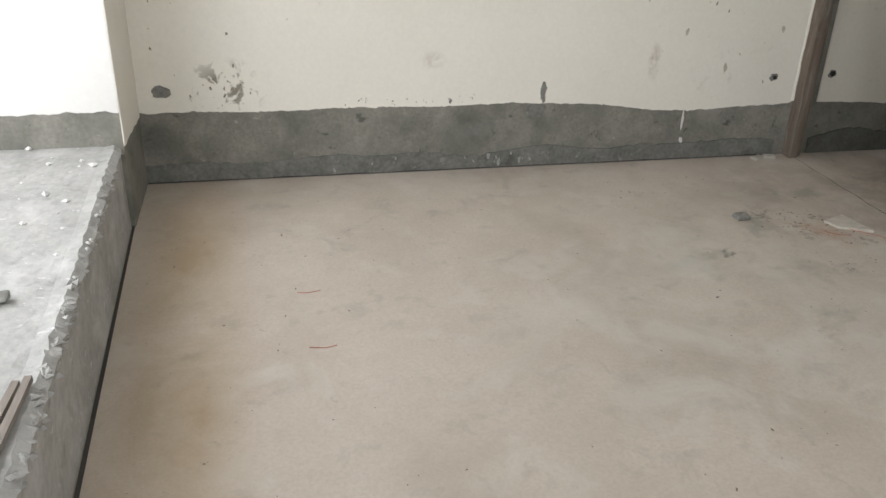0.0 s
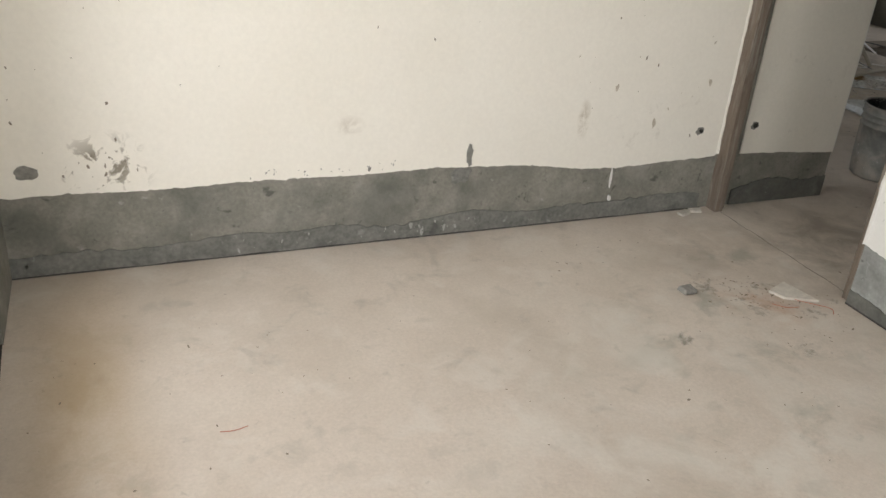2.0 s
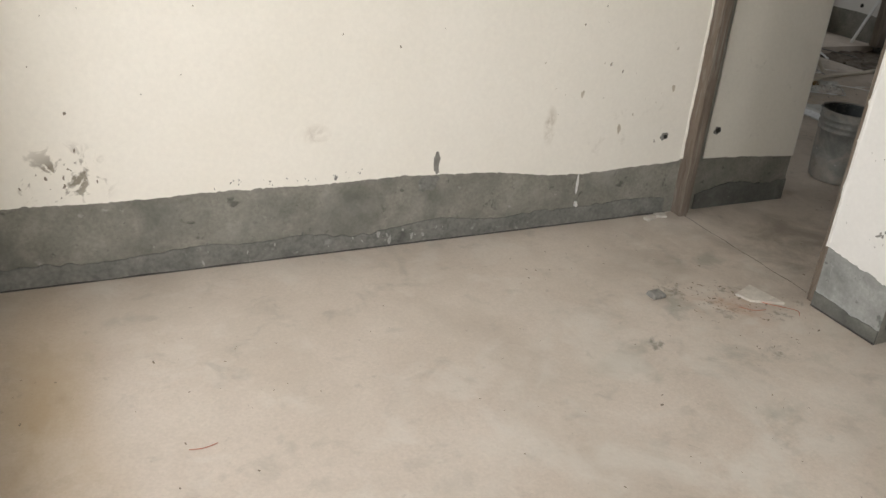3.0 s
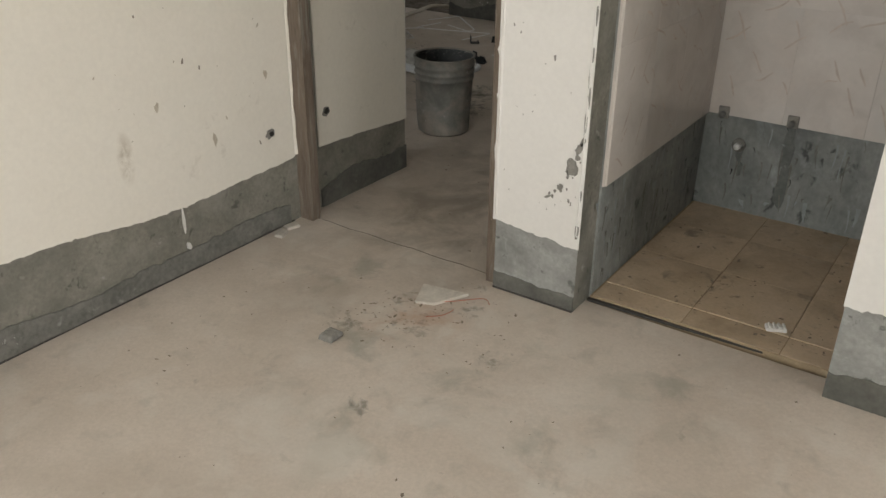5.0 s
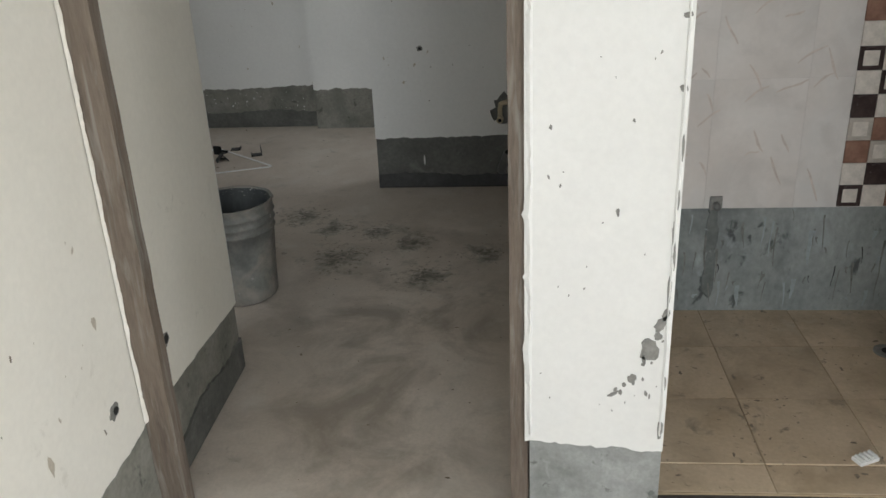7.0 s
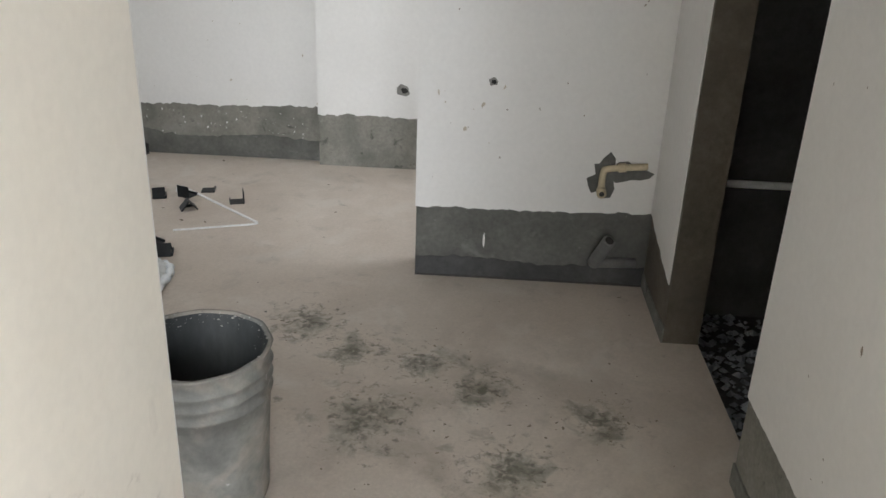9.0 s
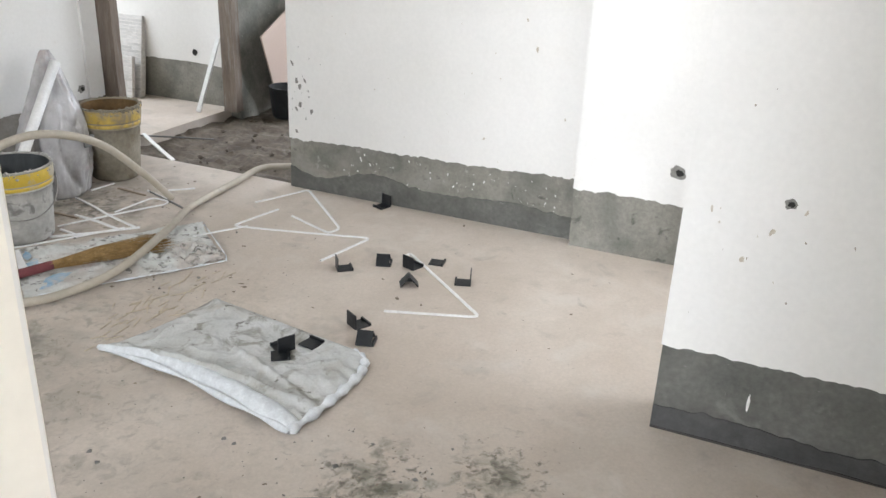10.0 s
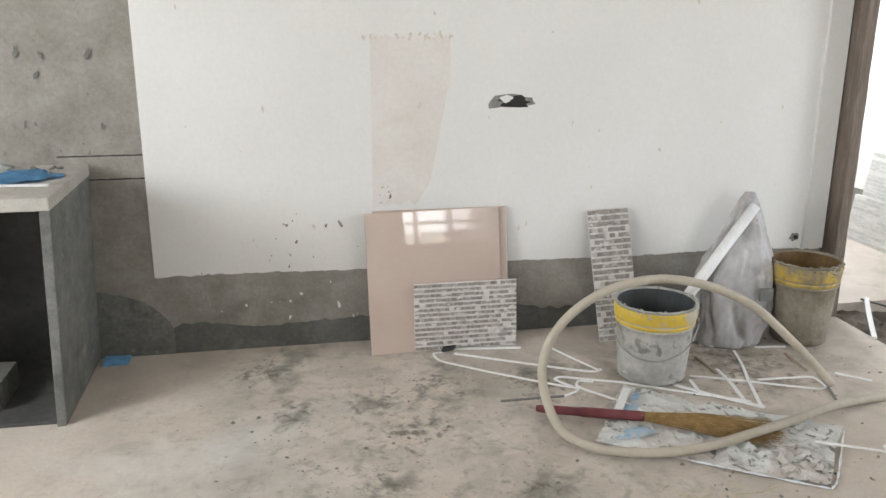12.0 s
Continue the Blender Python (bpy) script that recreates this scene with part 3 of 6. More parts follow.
Face(-0.78, -2.2, 0, 1, 1, 0, wall_w).coat(0, 3.754, 0.3, 0.3, H, PAINT, 8.0)
Face(-1.52, 3.56, 1, 0, 0, -1, wall_w).coat(0, 0.737, 0.475, 0.465, 2.3, PAINT_W, 9.0, 0.012, 0.01)
Face(-0.78, 1.55, -1, 0, 0, 1, wall_w).coat(0, 0.73, 0.47, 0.46, 2.3, PAINT_W, 10.0)


def ledge():
    bm = bmesh.new()
    nx, ny = 30, 70
    top = []
    for i in range(nx + 1):
        row = []
        for j in range(ny + 1):
            y = 1.552 + 2.006 * j / ny
            x = -1.52 + (0.70 + 0.03 * (4.01 - y)) * i / nx
            z = 0.335 + 0.007 * noise.noise(Vector((x * 7, y * 7, 1))) + 0.002 * noise.noise(Vector((x * 30, y * 30, 4)))
            if i >= nx - 1:
                x += 0.012 + 0.014 * noise.noise(Vector((y * 22, 3, 3)))
                z -= 0.012 if i == nx else -0.006
            row.append(bm.verts.new((x, y, z)))
        top.append(row)
    for a, b in zip(top, top[1:]):
        for j in range(ny):
            bm.faces.new((a[j], b[j], b[j + 1], a[j + 1]))
    edge = top[-1]
    mid = [bm.verts.new((-0.815 + 0.03 * (4.01 - v.co.y), v.co.y, 0.29)) for v in edge]
    low = [bm.verts.new((-0.815 + 0.03 * (4.01 - v.co.y), v.co.y, 0.0)) for v in edge]
    for a, b in ((edge, mid), (mid, low)):
        for j in range(ny):
            bm.faces.new((a[j], b[j], b[j + 1], a[j + 1]))
    bmesh.ops.recalc_face_normals(bm, faces=bm.faces[:])
    if top[5][5].link_faces[0].normal.z < 0:
        bmesh.ops.reverse_faces(bm, faces=bm.faces[:])
    return bm


structure("window_ledge", ledge(), LEDGE, "low rough grey cement window ledge with a broken edge", "ledge")

# wall between the front room and the bathroom, with the door pier
wall_p = structure("wall_pier", boxes((2.265, 2.74, 0, 2.42, 3.05, H), (2.42, 2.74, 0, 3.74, 2.905, H), (2.265, 1.94, 2.1, 2.42, 2.74, H), (2.265, 3.05, 2.15, 2.42, 4.01, H)), PLASTER, "white painted pier with bare grey plaster at its foot")
fp = Face(2.265, 3.05, 0, -1, -1, 0, wall_p)
fp.coat(-0.012, 0.312, 0.265, 0.235, H, PAINT_W, 11.0, 0.01, 0.008)
# foot coat brightened for the light that falls on the pier
fp.strip("plaster_coat", 0.0, 0.31, lambda u: 0.0, lambda u: 0.29, 0.002, PIER_PLASTER_LIT, "pale blue-grey cement plaster")
fp.band(0, 0.31, 0.065, 12.0, mat=DAMP_SHADE)
fpp = Face(2.42, 2.905, 1, 0, 0, 1, wall_p)
fpp.coat(0, 1.322, 0.27, 0.25, H, PAINT_W, 13.0)
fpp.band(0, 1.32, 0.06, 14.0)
wall_q = structure("wall_east", boxes((2.265, -2.2, 0, 2.42, 1.94, H)), PLASTER, "white painted wall with bare grey plaster at its foot")
fq = Face(2.265, 1.94, 0, -1, -1, 0, wall_q)
fq.coat(-0.004, 4.1, 0.30, 0.28, H, PAINT_W, 15.0, 0.012, 0.01)
# same brightened coat, light put into the foot's colour
fq.strip("plaster_coat", 0.0, 4.1, lambda u: 0.0, lambda u: 0.32, 0.002, PIER_PLASTER_LIT, "pale blue-grey cement plaster", 0.1)
fq.band(0, 4.1, 0.085, 16.0, mat=DAMP_SHADE)
# unseen wall; its window is added for the south lamp
structure("wall_south", boxes((-0.82, -2.4, 0, -0.3, -2.2, H), (1.7, -2.4, 0, 2.42, -2.2, H), (-0.3, -2.4, 0, 1.7, -2.2, 0.75), (-0.3, -2.4, 2.25, 1.7, -2.2, H)), PAINT_W, "white painted wall with an added unseen window")

# bathroom shell
structure("wall_bath_back", boxes((3.40, 0.85, 0, 3.74, 2.745, H)), DADO_BATH, "bathroom wall with blue-grey waterproof render")
structure("wall_bath_side", boxes((2.39, 2.733, 0, 3.40, 2.74, H)), DADO_BATH, "bathroom side wall with blue-grey waterproof render")
structure("wall_bath_end", boxes((2.42, 0.7, 0, 3.74, 0.85, H)), DADO_BATH, "bathroom end wall")

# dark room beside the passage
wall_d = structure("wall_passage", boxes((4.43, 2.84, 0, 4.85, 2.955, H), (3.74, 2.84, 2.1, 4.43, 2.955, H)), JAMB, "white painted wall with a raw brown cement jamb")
fd = Face(4.85, 2.955, -1, 0, 0, 1, wall_d)
fd.coat(0.0, 0.40, 0.29, 0.20, H, PAINT_W, 17.0, 0.02, 0.01)
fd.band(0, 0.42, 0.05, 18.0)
# near-black colour of walls and floor carries the shaft's lack of light
structure("dark_room_walls", boxes((3.76, 0.5, -0.25, 3.78, 2.735, H), (4.828, 0.5, -0.25, 4.848, 2.835, H), (3.76, 0.48, -0.25, 4.848, 0.5, H)), SHADE_CEMENT, "walls of an unlit shaft, shade put into their colour")
structure("dark_room_floor", boxes((3.76, 0.5, -0.35, 4.848, 2.835, -0.09)), SHADE_CEMENT, "gravel-strewn floor, shade put into its colour", "floor")

# short wall with the pipe outlets, alcove behind it
wall_s = structure("wall_short", boxes((4.85, 2.84, 0, 5.0, 3.80, H), (4.85, 1.9, 0, 5.0, 2.84, H)), PLASTER, "white painted short wall with bare grey plaster at its foot")
fs = Face(4.85, 3.80, 0, -1, -1, 0, wall_s)
fs.coat(-0.004, 0.845, 0.275, 0.285, H, PAINT_W, 19.0, 0.012, 0.008)
# strip and fillet darkened: the shade on this foot is in their colour
fs.strip("damp_plaster", 0, 0.844, lambda u: 0.0, lambda u: 0.296, 0.002, DAMP_SHADE, "damp cement plaster darkened to hold its shade")
fs.band(0, 0.842, 0.075, 20.0, mat=SHADE_CEMENT)
Face(5.0, 3.80, -1, 0, 0, 1, wall_s).coat(0, 0.15, 0.28, 0.28, H, PAINT_W, 21.0)
Face(5.0, 1.9, 0, 1, 1, 0, wall_s).coat(0, 1.9, 0.28, 0.28, H, PAINT_W, 22.0)
wall_e = structure("wall_hall_east", boxes((6.15, 4.40, 0, 6.30, 5.885, H), (6.08, 1.7, 0, 6.30, 4.40, H)), PLASTER, "white painted wall with bare grey plaster at its foot")
fe = Face(6.15, 5.885, 0, -1, -1, 0, wall_e)
fe.coat(-0.004, 1.48, 0.252, 0.28, H, PAINT_W, 23.0, 0.015, 0.012)
# damp fillet coloured darker to deepen the shadow along this foot
fe.band(0, 1.48, 0.11, 24.0, mat=DAMP_SHADE)
fc = Face(6.08, 4.40, 0, -1, -1, 0, wall_e)
fc.coat(-0.004, 2.5, 0.265, 0.265, H, PAINT_W, 25.0, 0.012, 0.012)
Face(6.15, 4.40, -1, 0, 0, 1, wall_e).coat(0, 0.07, 0.26, 0.26, H, PAINT_W, 26.0)
Face(6.30, 5.885, -1, 0, 0, 1, wall_e).coat(0, 0.15, 0.26, 0.26, H, PAINT_W, 27.0)
structure("wall_alcove", boxes((5.0, 2.80, 0, 6.08, 2.95, 0.74), (5.0, 2.80, 2.25, 6.08, 2.95, H)), PAINT_W, "white painted wall under a window")

# hall north wall and kitchen corner
wall_n = structure("wall_hall_north", boxes((-0.2, 7.07, -0.1, 6.125, 7.19, H)), PLASTER_WARM, "white painted wall with bare grey plaster at its foot and kitchen end")
fn = Face(3.025, 7.07, 1, 0, 0, -1, wall_n)
fn.coat(0.0, 3.095, 0.342, 0.33, H, PAINT_W, 28.0, 0.01, 0.006)
# damp fillet, its colour lowered for deeper shadow below the dado
fn.band(-0.24, 3.095, 0.11, 29.0, mat=DAMP_SHADE)
structure("wall_kitchen_west", boxes((0.0, 4.14, 0, 0.2, 4.28, H), (0.0, 5.32, 0, 0.2, 7.07, H), (0.0, 4.28, 0, 0.2, 5.32, 1.02), (0.0, 4.28, 2.36, 0.2, 5.32, H)), PLASTER, "grey plastered kitchen wall with a window")

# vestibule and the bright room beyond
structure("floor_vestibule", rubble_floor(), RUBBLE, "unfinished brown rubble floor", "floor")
structure("floor_far_room", boxes((5.9, 7.13, -0.14, 8.6, 9.6, 0.0)), FLOOR, "pale dusty screed floor of the far room", "floor")
# the east gap is unseen, added to let the extra vestibule light in
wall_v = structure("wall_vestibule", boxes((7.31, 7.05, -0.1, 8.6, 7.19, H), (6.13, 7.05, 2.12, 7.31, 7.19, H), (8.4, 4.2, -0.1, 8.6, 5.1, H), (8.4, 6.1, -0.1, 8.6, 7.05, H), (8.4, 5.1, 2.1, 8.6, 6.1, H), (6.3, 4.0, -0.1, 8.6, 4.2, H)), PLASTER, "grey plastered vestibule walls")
wall_f = structure("wall_far_room", boxes((7.33, 7.19, 0, 7.45, 9.6, H), (5.75, 7.19, 0, 5.9, 9.6, H), (5.9, 9.4, 0, 6.05, 9.6, H), (7.15, 9.4, 0, 7.33, 9.6, H), (6.05, 9.4, 0, 7.15, 9.6, 0.85), (6.05, 9.4, 2.2, 7.15, 9.6, H)), PLASTER, "white painted walls of the far room")
ff = Face(7.33, 9.4, 0, -1, -1, 0, wall_f)
ff.coat(0, 2.21, 0.30, 0.27, H, PAINT_W, 30.0)

bm = bmesh.new()
bar_pts = [(-0.812 + 0.03 * (4.01 - y), y) for y in (1.56, 4.0)]
v = [bm.verts.new(p) for p in ((bar_pts[0][0], 1.56, 0.003), (bar_pts[0][0] + 0.014, 1.56, 0.0025), (bar_pts[1][0] + 0.010, 4.0, 0.0025), (bar_pts[1][0], 4.0, 0.003))]
bm.faces.new(v)
structure("joint_gap", bm, JOINT, "dark open joint along the foot of the ledge", "trim")


# ---- small builders ----
def bar(bm, p, q, w, h, up=(0, 0, 1)):
    """A flat bar from p to q."""
    p, q, up = Vector(p), Vector(q), Vector(up)
    t = (q - p).normalized()
    s = t.cross(up).normalized() * w / 2
    u = s.cross(t).normalized() * h / 2
    v = [bm.verts.new(c + a * s + b * u) for c in (p, q) for a, b in ((-1, -1), (1, -1), (1, 1), (-1, 1))]
    for f in ((0, 1, 2, 3), (7, 6, 5, 4), (0, 4, 5, 1), (1, 5, 6, 2), (2, 6, 7, 3), (3, 7, 4, 0)):
        bm.faces.new([v[i] for i in f])
    return bm


def smooth_path(pts, steps=8):
    """Points on a soft curve through the given ones."""
    pts = [Vector(p) for p in pts]
    out = []
    for i in range(len(pts) - 1):
        a, b, c, d = pts[max(i - 1, 0)], pts[i], pts[i + 1], pts[min(i + 2, len(pts) - 1)]
        for k in range(steps):
            t = k / steps
            out.append(0.5 * ((2 * b) + (c - a) * t + (2 * a - 5 * b + 4 * c - d) * t * t + (3 * b - a - 3 * c + d) * t ** 3))
    return out + [pts[-1]]


def thing(name, ob, label, category, group=""):
    ob.name = name
    return tagged(ob, label, category, group)


def patch(bm, x, y, w, h, seed, z=0.0012, sides=11, ragged=0.9, turn=0.0):
    """A thin irregular smear on a floor."""
    ca, sa = math.cos(turn), math.sin(turn)
    rim = []
    for i in range(sides):
        a = 2 * math.pi * i / sides
        r = 1 + ragged * noise.noise(Vector((math.cos(a) * 1.9 + seed * 1.3, math.sin(a) * 1.9, seed * 0.7)))
        du, dv = w / 2 * r * math.cos(a), h / 2 * r * math.sin(a)
        rim.append(bm.verts.new((x + du * ca - dv * sa, y + du * sa + dv * ca, z)))
    bm.faces.new(rim)


def crumb(bm, x, y, z, r, rng):
    """A small irregular stone."""
    v = []
    for d in ((1, 0, 0), (0, 1, 0), (-1, 0, 0), (0, -1, 0)):
        v.append(bm.verts.new((x + d[0] * r * rng.uniform(0.6, 1.2), y + d[1] * r * rng.uniform(0.6, 1.2), z + r * rng.uniform(0.1, 0.5))))
    t = bm.verts.new((x + r * rng.uniform(-0.3, 0.3), y + r * rng.uniform(-0.3, 0.3), z + r * rng.uniform(0.6, 1.1)))
    b = bm.verts.new((x, y, z - r * 0.3))
    for i in range(4):
        bm.faces.new((v[i], v[(i + 1) % 4], t))
        bm.faces.new((v[(i + 1) % 4], v[i], b))


# ---- door frames ----
def door_post(name, x0, y0, x1, y1, rebate, label):
    """An upright with a rebate, bevelled and a little uneven."""
    bm = boxes((x0, y0, 0, x1, y1, 2.15))
    bmesh.ops.subdivide_edges(bm, edges=[e for e in bm.edges if abs(e.verts[0].co.z - e.verts[1].co.z) > 1], cuts=40)
    rough(bm, 0.003, 9, x0 + y0)
    if rebate:
        box(bm, *rebate)
    return bm


frame_a = empty("door_frame", 2.27, 3.5)
frame_a.matrix_world = Matrix()
thing("door_frame", frame_a, "rough brown wooden door frame without a door", "door frame")
part("post", door_post("", 2.298, 3.94, 2.343, 4.008, (2.343, 3.968, 0, 2.375, 4.007, 2.15), ""), WOOD, frame_a)
part("post", door_post("", 2.285, 3.052, 2.36, 3.095, (2.36, 3.052, 0, 2.41, 3.075, 2.15), ""), WOOD, frame_a)
part("lintel", boxes((2.287, 3.096, 2.06, 2.40, 3.929, 2.148)), WOOD, frame_a)


def ridge(bm, x, y, ax, ay, nx, ny, width, seed, z0=0.28, z1=2.1, out=0.006):
    """A ragged upright lip of plaster beside a post: it spreads along (ax, ay) and stands out along (nx, ny)."""
    n = 150
    rows = []
    for k in range(n + 1):
        z = z0 + (z1 - z0) * k / n
        w = width * (0.35 + 0.9 * max(0, noise.noise(Vector((z * 9, seed, 0))) + 0.2) + 0.5 * abs(noise.noise(Vector((z * 34, seed, 3)))))
        o = out * (1 + 0.6 * noise.noise(Vector((z * 25, seed, 6))))
        rows.append([bm.verts.new((x + nx * 0.001, y + ny * 0.001, z)), bm.verts.new((x + ax * w * 0.4 + nx * o, y + ay * w * 0.4 + ny * o, z)), bm.verts.new((x + ax * w + nx * 0.001, y + ay * w + ny * 0.001, z))])
    for a, b in zip(rows, rows[1:]):
        for k in range(2):
            bm.faces.new((a[k], a[k + 1], b[k + 1], b[k]))
    return bm


part("plaster_lip", ridge(bmesh.new(), 2.283, 4.004, 1, 0, 0, -1, 0.035, 1.0), PAINT, wall_a)
part("plaster_lip", ridge(bmesh.new(), 2.262, 3.045, 0, 1, -1, 0, 0.022, 2.0), PAINT_W, wall_p)
part("plaster_lip", ridge(bmesh.new(), 2.262, 2.752, 0, -1, -1, 0, 0.014, 3.0), PAINT_W, wall_p)
part("cement_lip", ridge(bmesh.new(), 2.377, 4.004, 1, 0, 0, -1, 0.03, 4.0, 0.0), PLASTER, wall_a)

frame_b = empty("door_frame", 0, 0)
thing("door_frame", frame_b, "dark brown wooden door frame to the bright room", "door frame")
part("post", door_post("", 6.13, 6.96, 6.182, 7.12, None, ""), WOOD, frame_b)
part("post", door_post("", 7.235, 7.03, 7.308, 7.13, None, ""), WOOD, frame_b)
part("lintel", boxes((6.183, 7.03, 2.04, 7.234, 7.13, 2.119)), WOOD, frame_b)

# ---- windows and grilles ----
def grille(name, x0, y0, x1, y1, z0, z1, rows, cols, label, mat=None, thick=0.012):
    g = empty(name, 0, 0)
    thing(name, g, label, "grille")
    a, b = Vector((x0, y0, 0)), Vector((x1, y1, 0))
    for i in range(rows + 1):
        z = z0 + (z1 - z0) * i / rows
        part("bar", bar(bmesh.new(), a + Vector((0, 0, z)), b + Vector((0, 0, z)), thick, thick), mat or IRON, g)
    for j in range(cols + 1):
        p = a.lerp(b, j / cols)
        part("upright", bar(bmesh.new(), p + Vector((0, 0, z0)), p + Vector((0, 0, z1)), thick * 1.3, thick * 1.3, (1, 0.2, 0)), mat or IRON, g)
    return g


grille("window_grille", -1.44, 1.56, -1.44, 3.55, 0.36, 2.28, 16, 11, "rusty red iron window grille above the ledge")
grille("window_grille", 5.05, 2.84, 6.10, 2.84, 0.76, 2.22, 7, 3, "white iron window grille with level bars", PLASTIC_W, 0.03)

# ---- bathroom ----
bath_floor = structure("floor_bath", boxes((2.385, 0.85, -0.12, 3.40, 2.733, 0.0118)), GROUT, "bathroom floor laid with dirty beige tiles", "floor")
tile_mesh = bpy.data.meshes.new("floor_tile")
bm = bevelled(-0.1565, -0.1565, 0, 0.1565, 0.1565, 0.009, 0.0015, 1)
bm.to_mesh(tile_mesh)
bm.free()
tile_mesh.materials.append(BATH_FLOOR)
half_mesh = bpy.data.meshes.new("floor_tile_cut")
bm = bevelled(-0.057, -0.1565, 0, 0.057, 0.1565, 0.009, 0.0015, 1)
bm.to_mesh(half_mesh)
bm.free()
half_mesh.materials.append(BATH_FLOOR)
for j in range(6):
    for i in range(4):
        ob = new("floor_tile", half_mesh if i == 0 else tile_mesh)
        x = 2.446 if i == 0 else 2.346 + 0.316 * i
        ob.matrix_world = pose(x, 2.57 - 0.316 * j, 0.0042 + 0.0012 * ((i * 5 + j * 3) % 3), 0, 0.1 * ((i + j) % 3 - 1), 0)
        ob.parent = bath_floor

wall_tiles = structure("tile_lining", boxes((3.392, 0.86, 0.416, 3.40, 2.733, H - 0.02)), PINK_TILE, "pink marble wall tiles with a chequered border")
side_tiles = structure("tile_lining_side", boxes((2.39, 2.725, 0.416, 3.392, 2.733, H - 0.02)), PINK_TILE, "pink marble wall tiles on the bathroom side wall")


def tile_piece(name, w, h, t, mat):
    me = bpy.data.meshes.new(name)
    b = bevelled(-t, 0, 0, 0, w, h, 0.0004, 1)
    b.to_mesh(me)
    b.free()
    me.materials.append(mat)
    return me


big = tile_piece("wall_tile", 0.2977, 0.4478, 0.007, PINK_TILE)
for r in range(5):
    for c in range(3):
        y = 2.725 - 0.298 * (c + 1)
        if c == 2:
            y = 1.987
        me = big if c < 2 else tile_piece("wall_tile", 2.725 - 0.596 - 1.987 - 0.0004, 0.4478, 0.007, PINK_TILE)
        ob = new("wall_tile", me)
        ob.matrix_world = pose(3.392, y, 0.418 + 0.448 * r)
        ob.parent = wall_tiles
    for c in range(4):
        if c == 3:
            me = tile_piece("wall_tile", 0.1018, 0.4478, 0.007, PINK_TILE)
        else:
            me = big
        ob = new("wall_tile", me)
        ob.matrix_world = pose(2.392 + 0.298 * c + 0.298, 2.725, 0.418 + 0.448 * r, 0, 0, 90) if c < 3 else pose(2.392 + 0.298 * 3 + 0.102, 2.725, 0.418 + 0.448 * r, 0, 0, 90)
        ob.parent = side_tiles
SQ = 0.0775
squares = {k: tile_piece("square_tile", SQ - 0.0015, SQ - 0.0015, 0.007, m) for k, m in (("c", SQ_CREAM), ("b", SQ_BROWN), ("d", SQ_DARK))}
inner = tile_piece("square_inset", SQ * 0.62, SQ * 0.62, 0.0085, SQ_CREAM)
ring_light = tile_piece("square_tile", SQ - 0.0015, SQ - 0.0015, 0.007, plain("pale ring tile", (0.46, 0.41, 0.36), 0.25))
pattern = ["kcbc", "cdck", "bpbc", "pbcd", "dcbc", "ckcb", "kcbc", "cdcb", "bpcd"]
for r in range(18):
    for c in range(12):
        ch = pattern[r % 9][c % 4]
        me = squares.get(ch) or (squares["d"] if ch == "k" else ring_light)
        ob = new("square_tile", me)
        ob.matrix_world = pose(3.392, 1.985 - SQ * (c + 1), 0.42 + SQ * r)
        ob.parent = wall_tiles
        if ch in "kp":
            ring = new("square_inset", inner)
            ring.matrix_world = pose(3.392, 1.985 - SQ * (c + 1) + SQ * 0.19, 0.42 + SQ * r + SQ * 0.19)
            ring.parent = wall_tiles
fb = Face(3.40, 2.733, 0, -1, -1, 0, bpy.data.objects["wall_bath_back"])
for k, (u, z, w, h) in enumerate(((0.345, 0.33, 0.045, 0.19), (0.346, 0.15, 0.04, 0.22), (0.16, 0.27, 0.03, 0.10), (0.17, 0.2, 0.02, 0.07))):
    blob(fb, "wet_streak", u, z, w, h, WET, 40 + k, 0.002)
for u, z in ((0.075, 0.425), (0.345, 0.435)):
    stub = empty("pipe_stub", 3.39, 2.733 - u, z)
    thing("pipe_stub", stub, "short capped pipe stub in a chipped tile", "pipe")
    part("collar", bevelled(-0.012, -0.022, -0.022, 0.006, 0.022, 0.028, 0.006), CEMENT, stub)
    part("cap", tube(bmesh.new(), ((0, 0, 0), (-0.035, 0, -0.004)), 0.012, 12), PIPE_GREY, stub, smooth=True)
outlet = empty("water_outlet", 3.40, 2.58, 0.30)
thing("water_outlet", outlet, "round white pipe outlet in the grey render", "pipe")
part("flange", tube(bmesh.new(), ((0, 0, 0), (-0.012, 0, 0)), 0.028, 16), CEMENT, outlet, smooth=True)
part("nozzle", tube(bmesh.new(), ((-0.01, 0, 0), (-0.035, 0, 0)), 0.014, 14), PLASTIC_W, outlet, smooth=True)
drain = empty("floor_drain", 3.10, 1.86, 0.013)
thing("floor_drain", drain, "round floor drain in dirty bathroom tiles", "drain")
part("cover", tube(bmesh.new(), ((0, 0, 0), (0, 0, 0.006)), 0.045, 20), CEMENT, drain)
part("hole", tube(bmesh.new(), ((0, 0, 0.005), (0, 0, 0.0075)), 0.02, 14), HOLE, drain)
scrap = empty("tile_scrap", 2.525, 2.145, 0.0155, 25)
thing("tile_scrap", scrap, "small white ribbed plastic scrap on the bathroom floor", "scrap")
part("body", bevelled(-0.018, -0.032, 0, 0.018, 0.032, 0.012, 0.003), PLASTIC_W, scrap)
for k in range(4):
    part("rib", boxes((-0.015, -0.027 + 0.015 * k, 0.012, 0.015, -0.021 + 0.015 * k, 0.018)), PLASTIC_W, scrap)
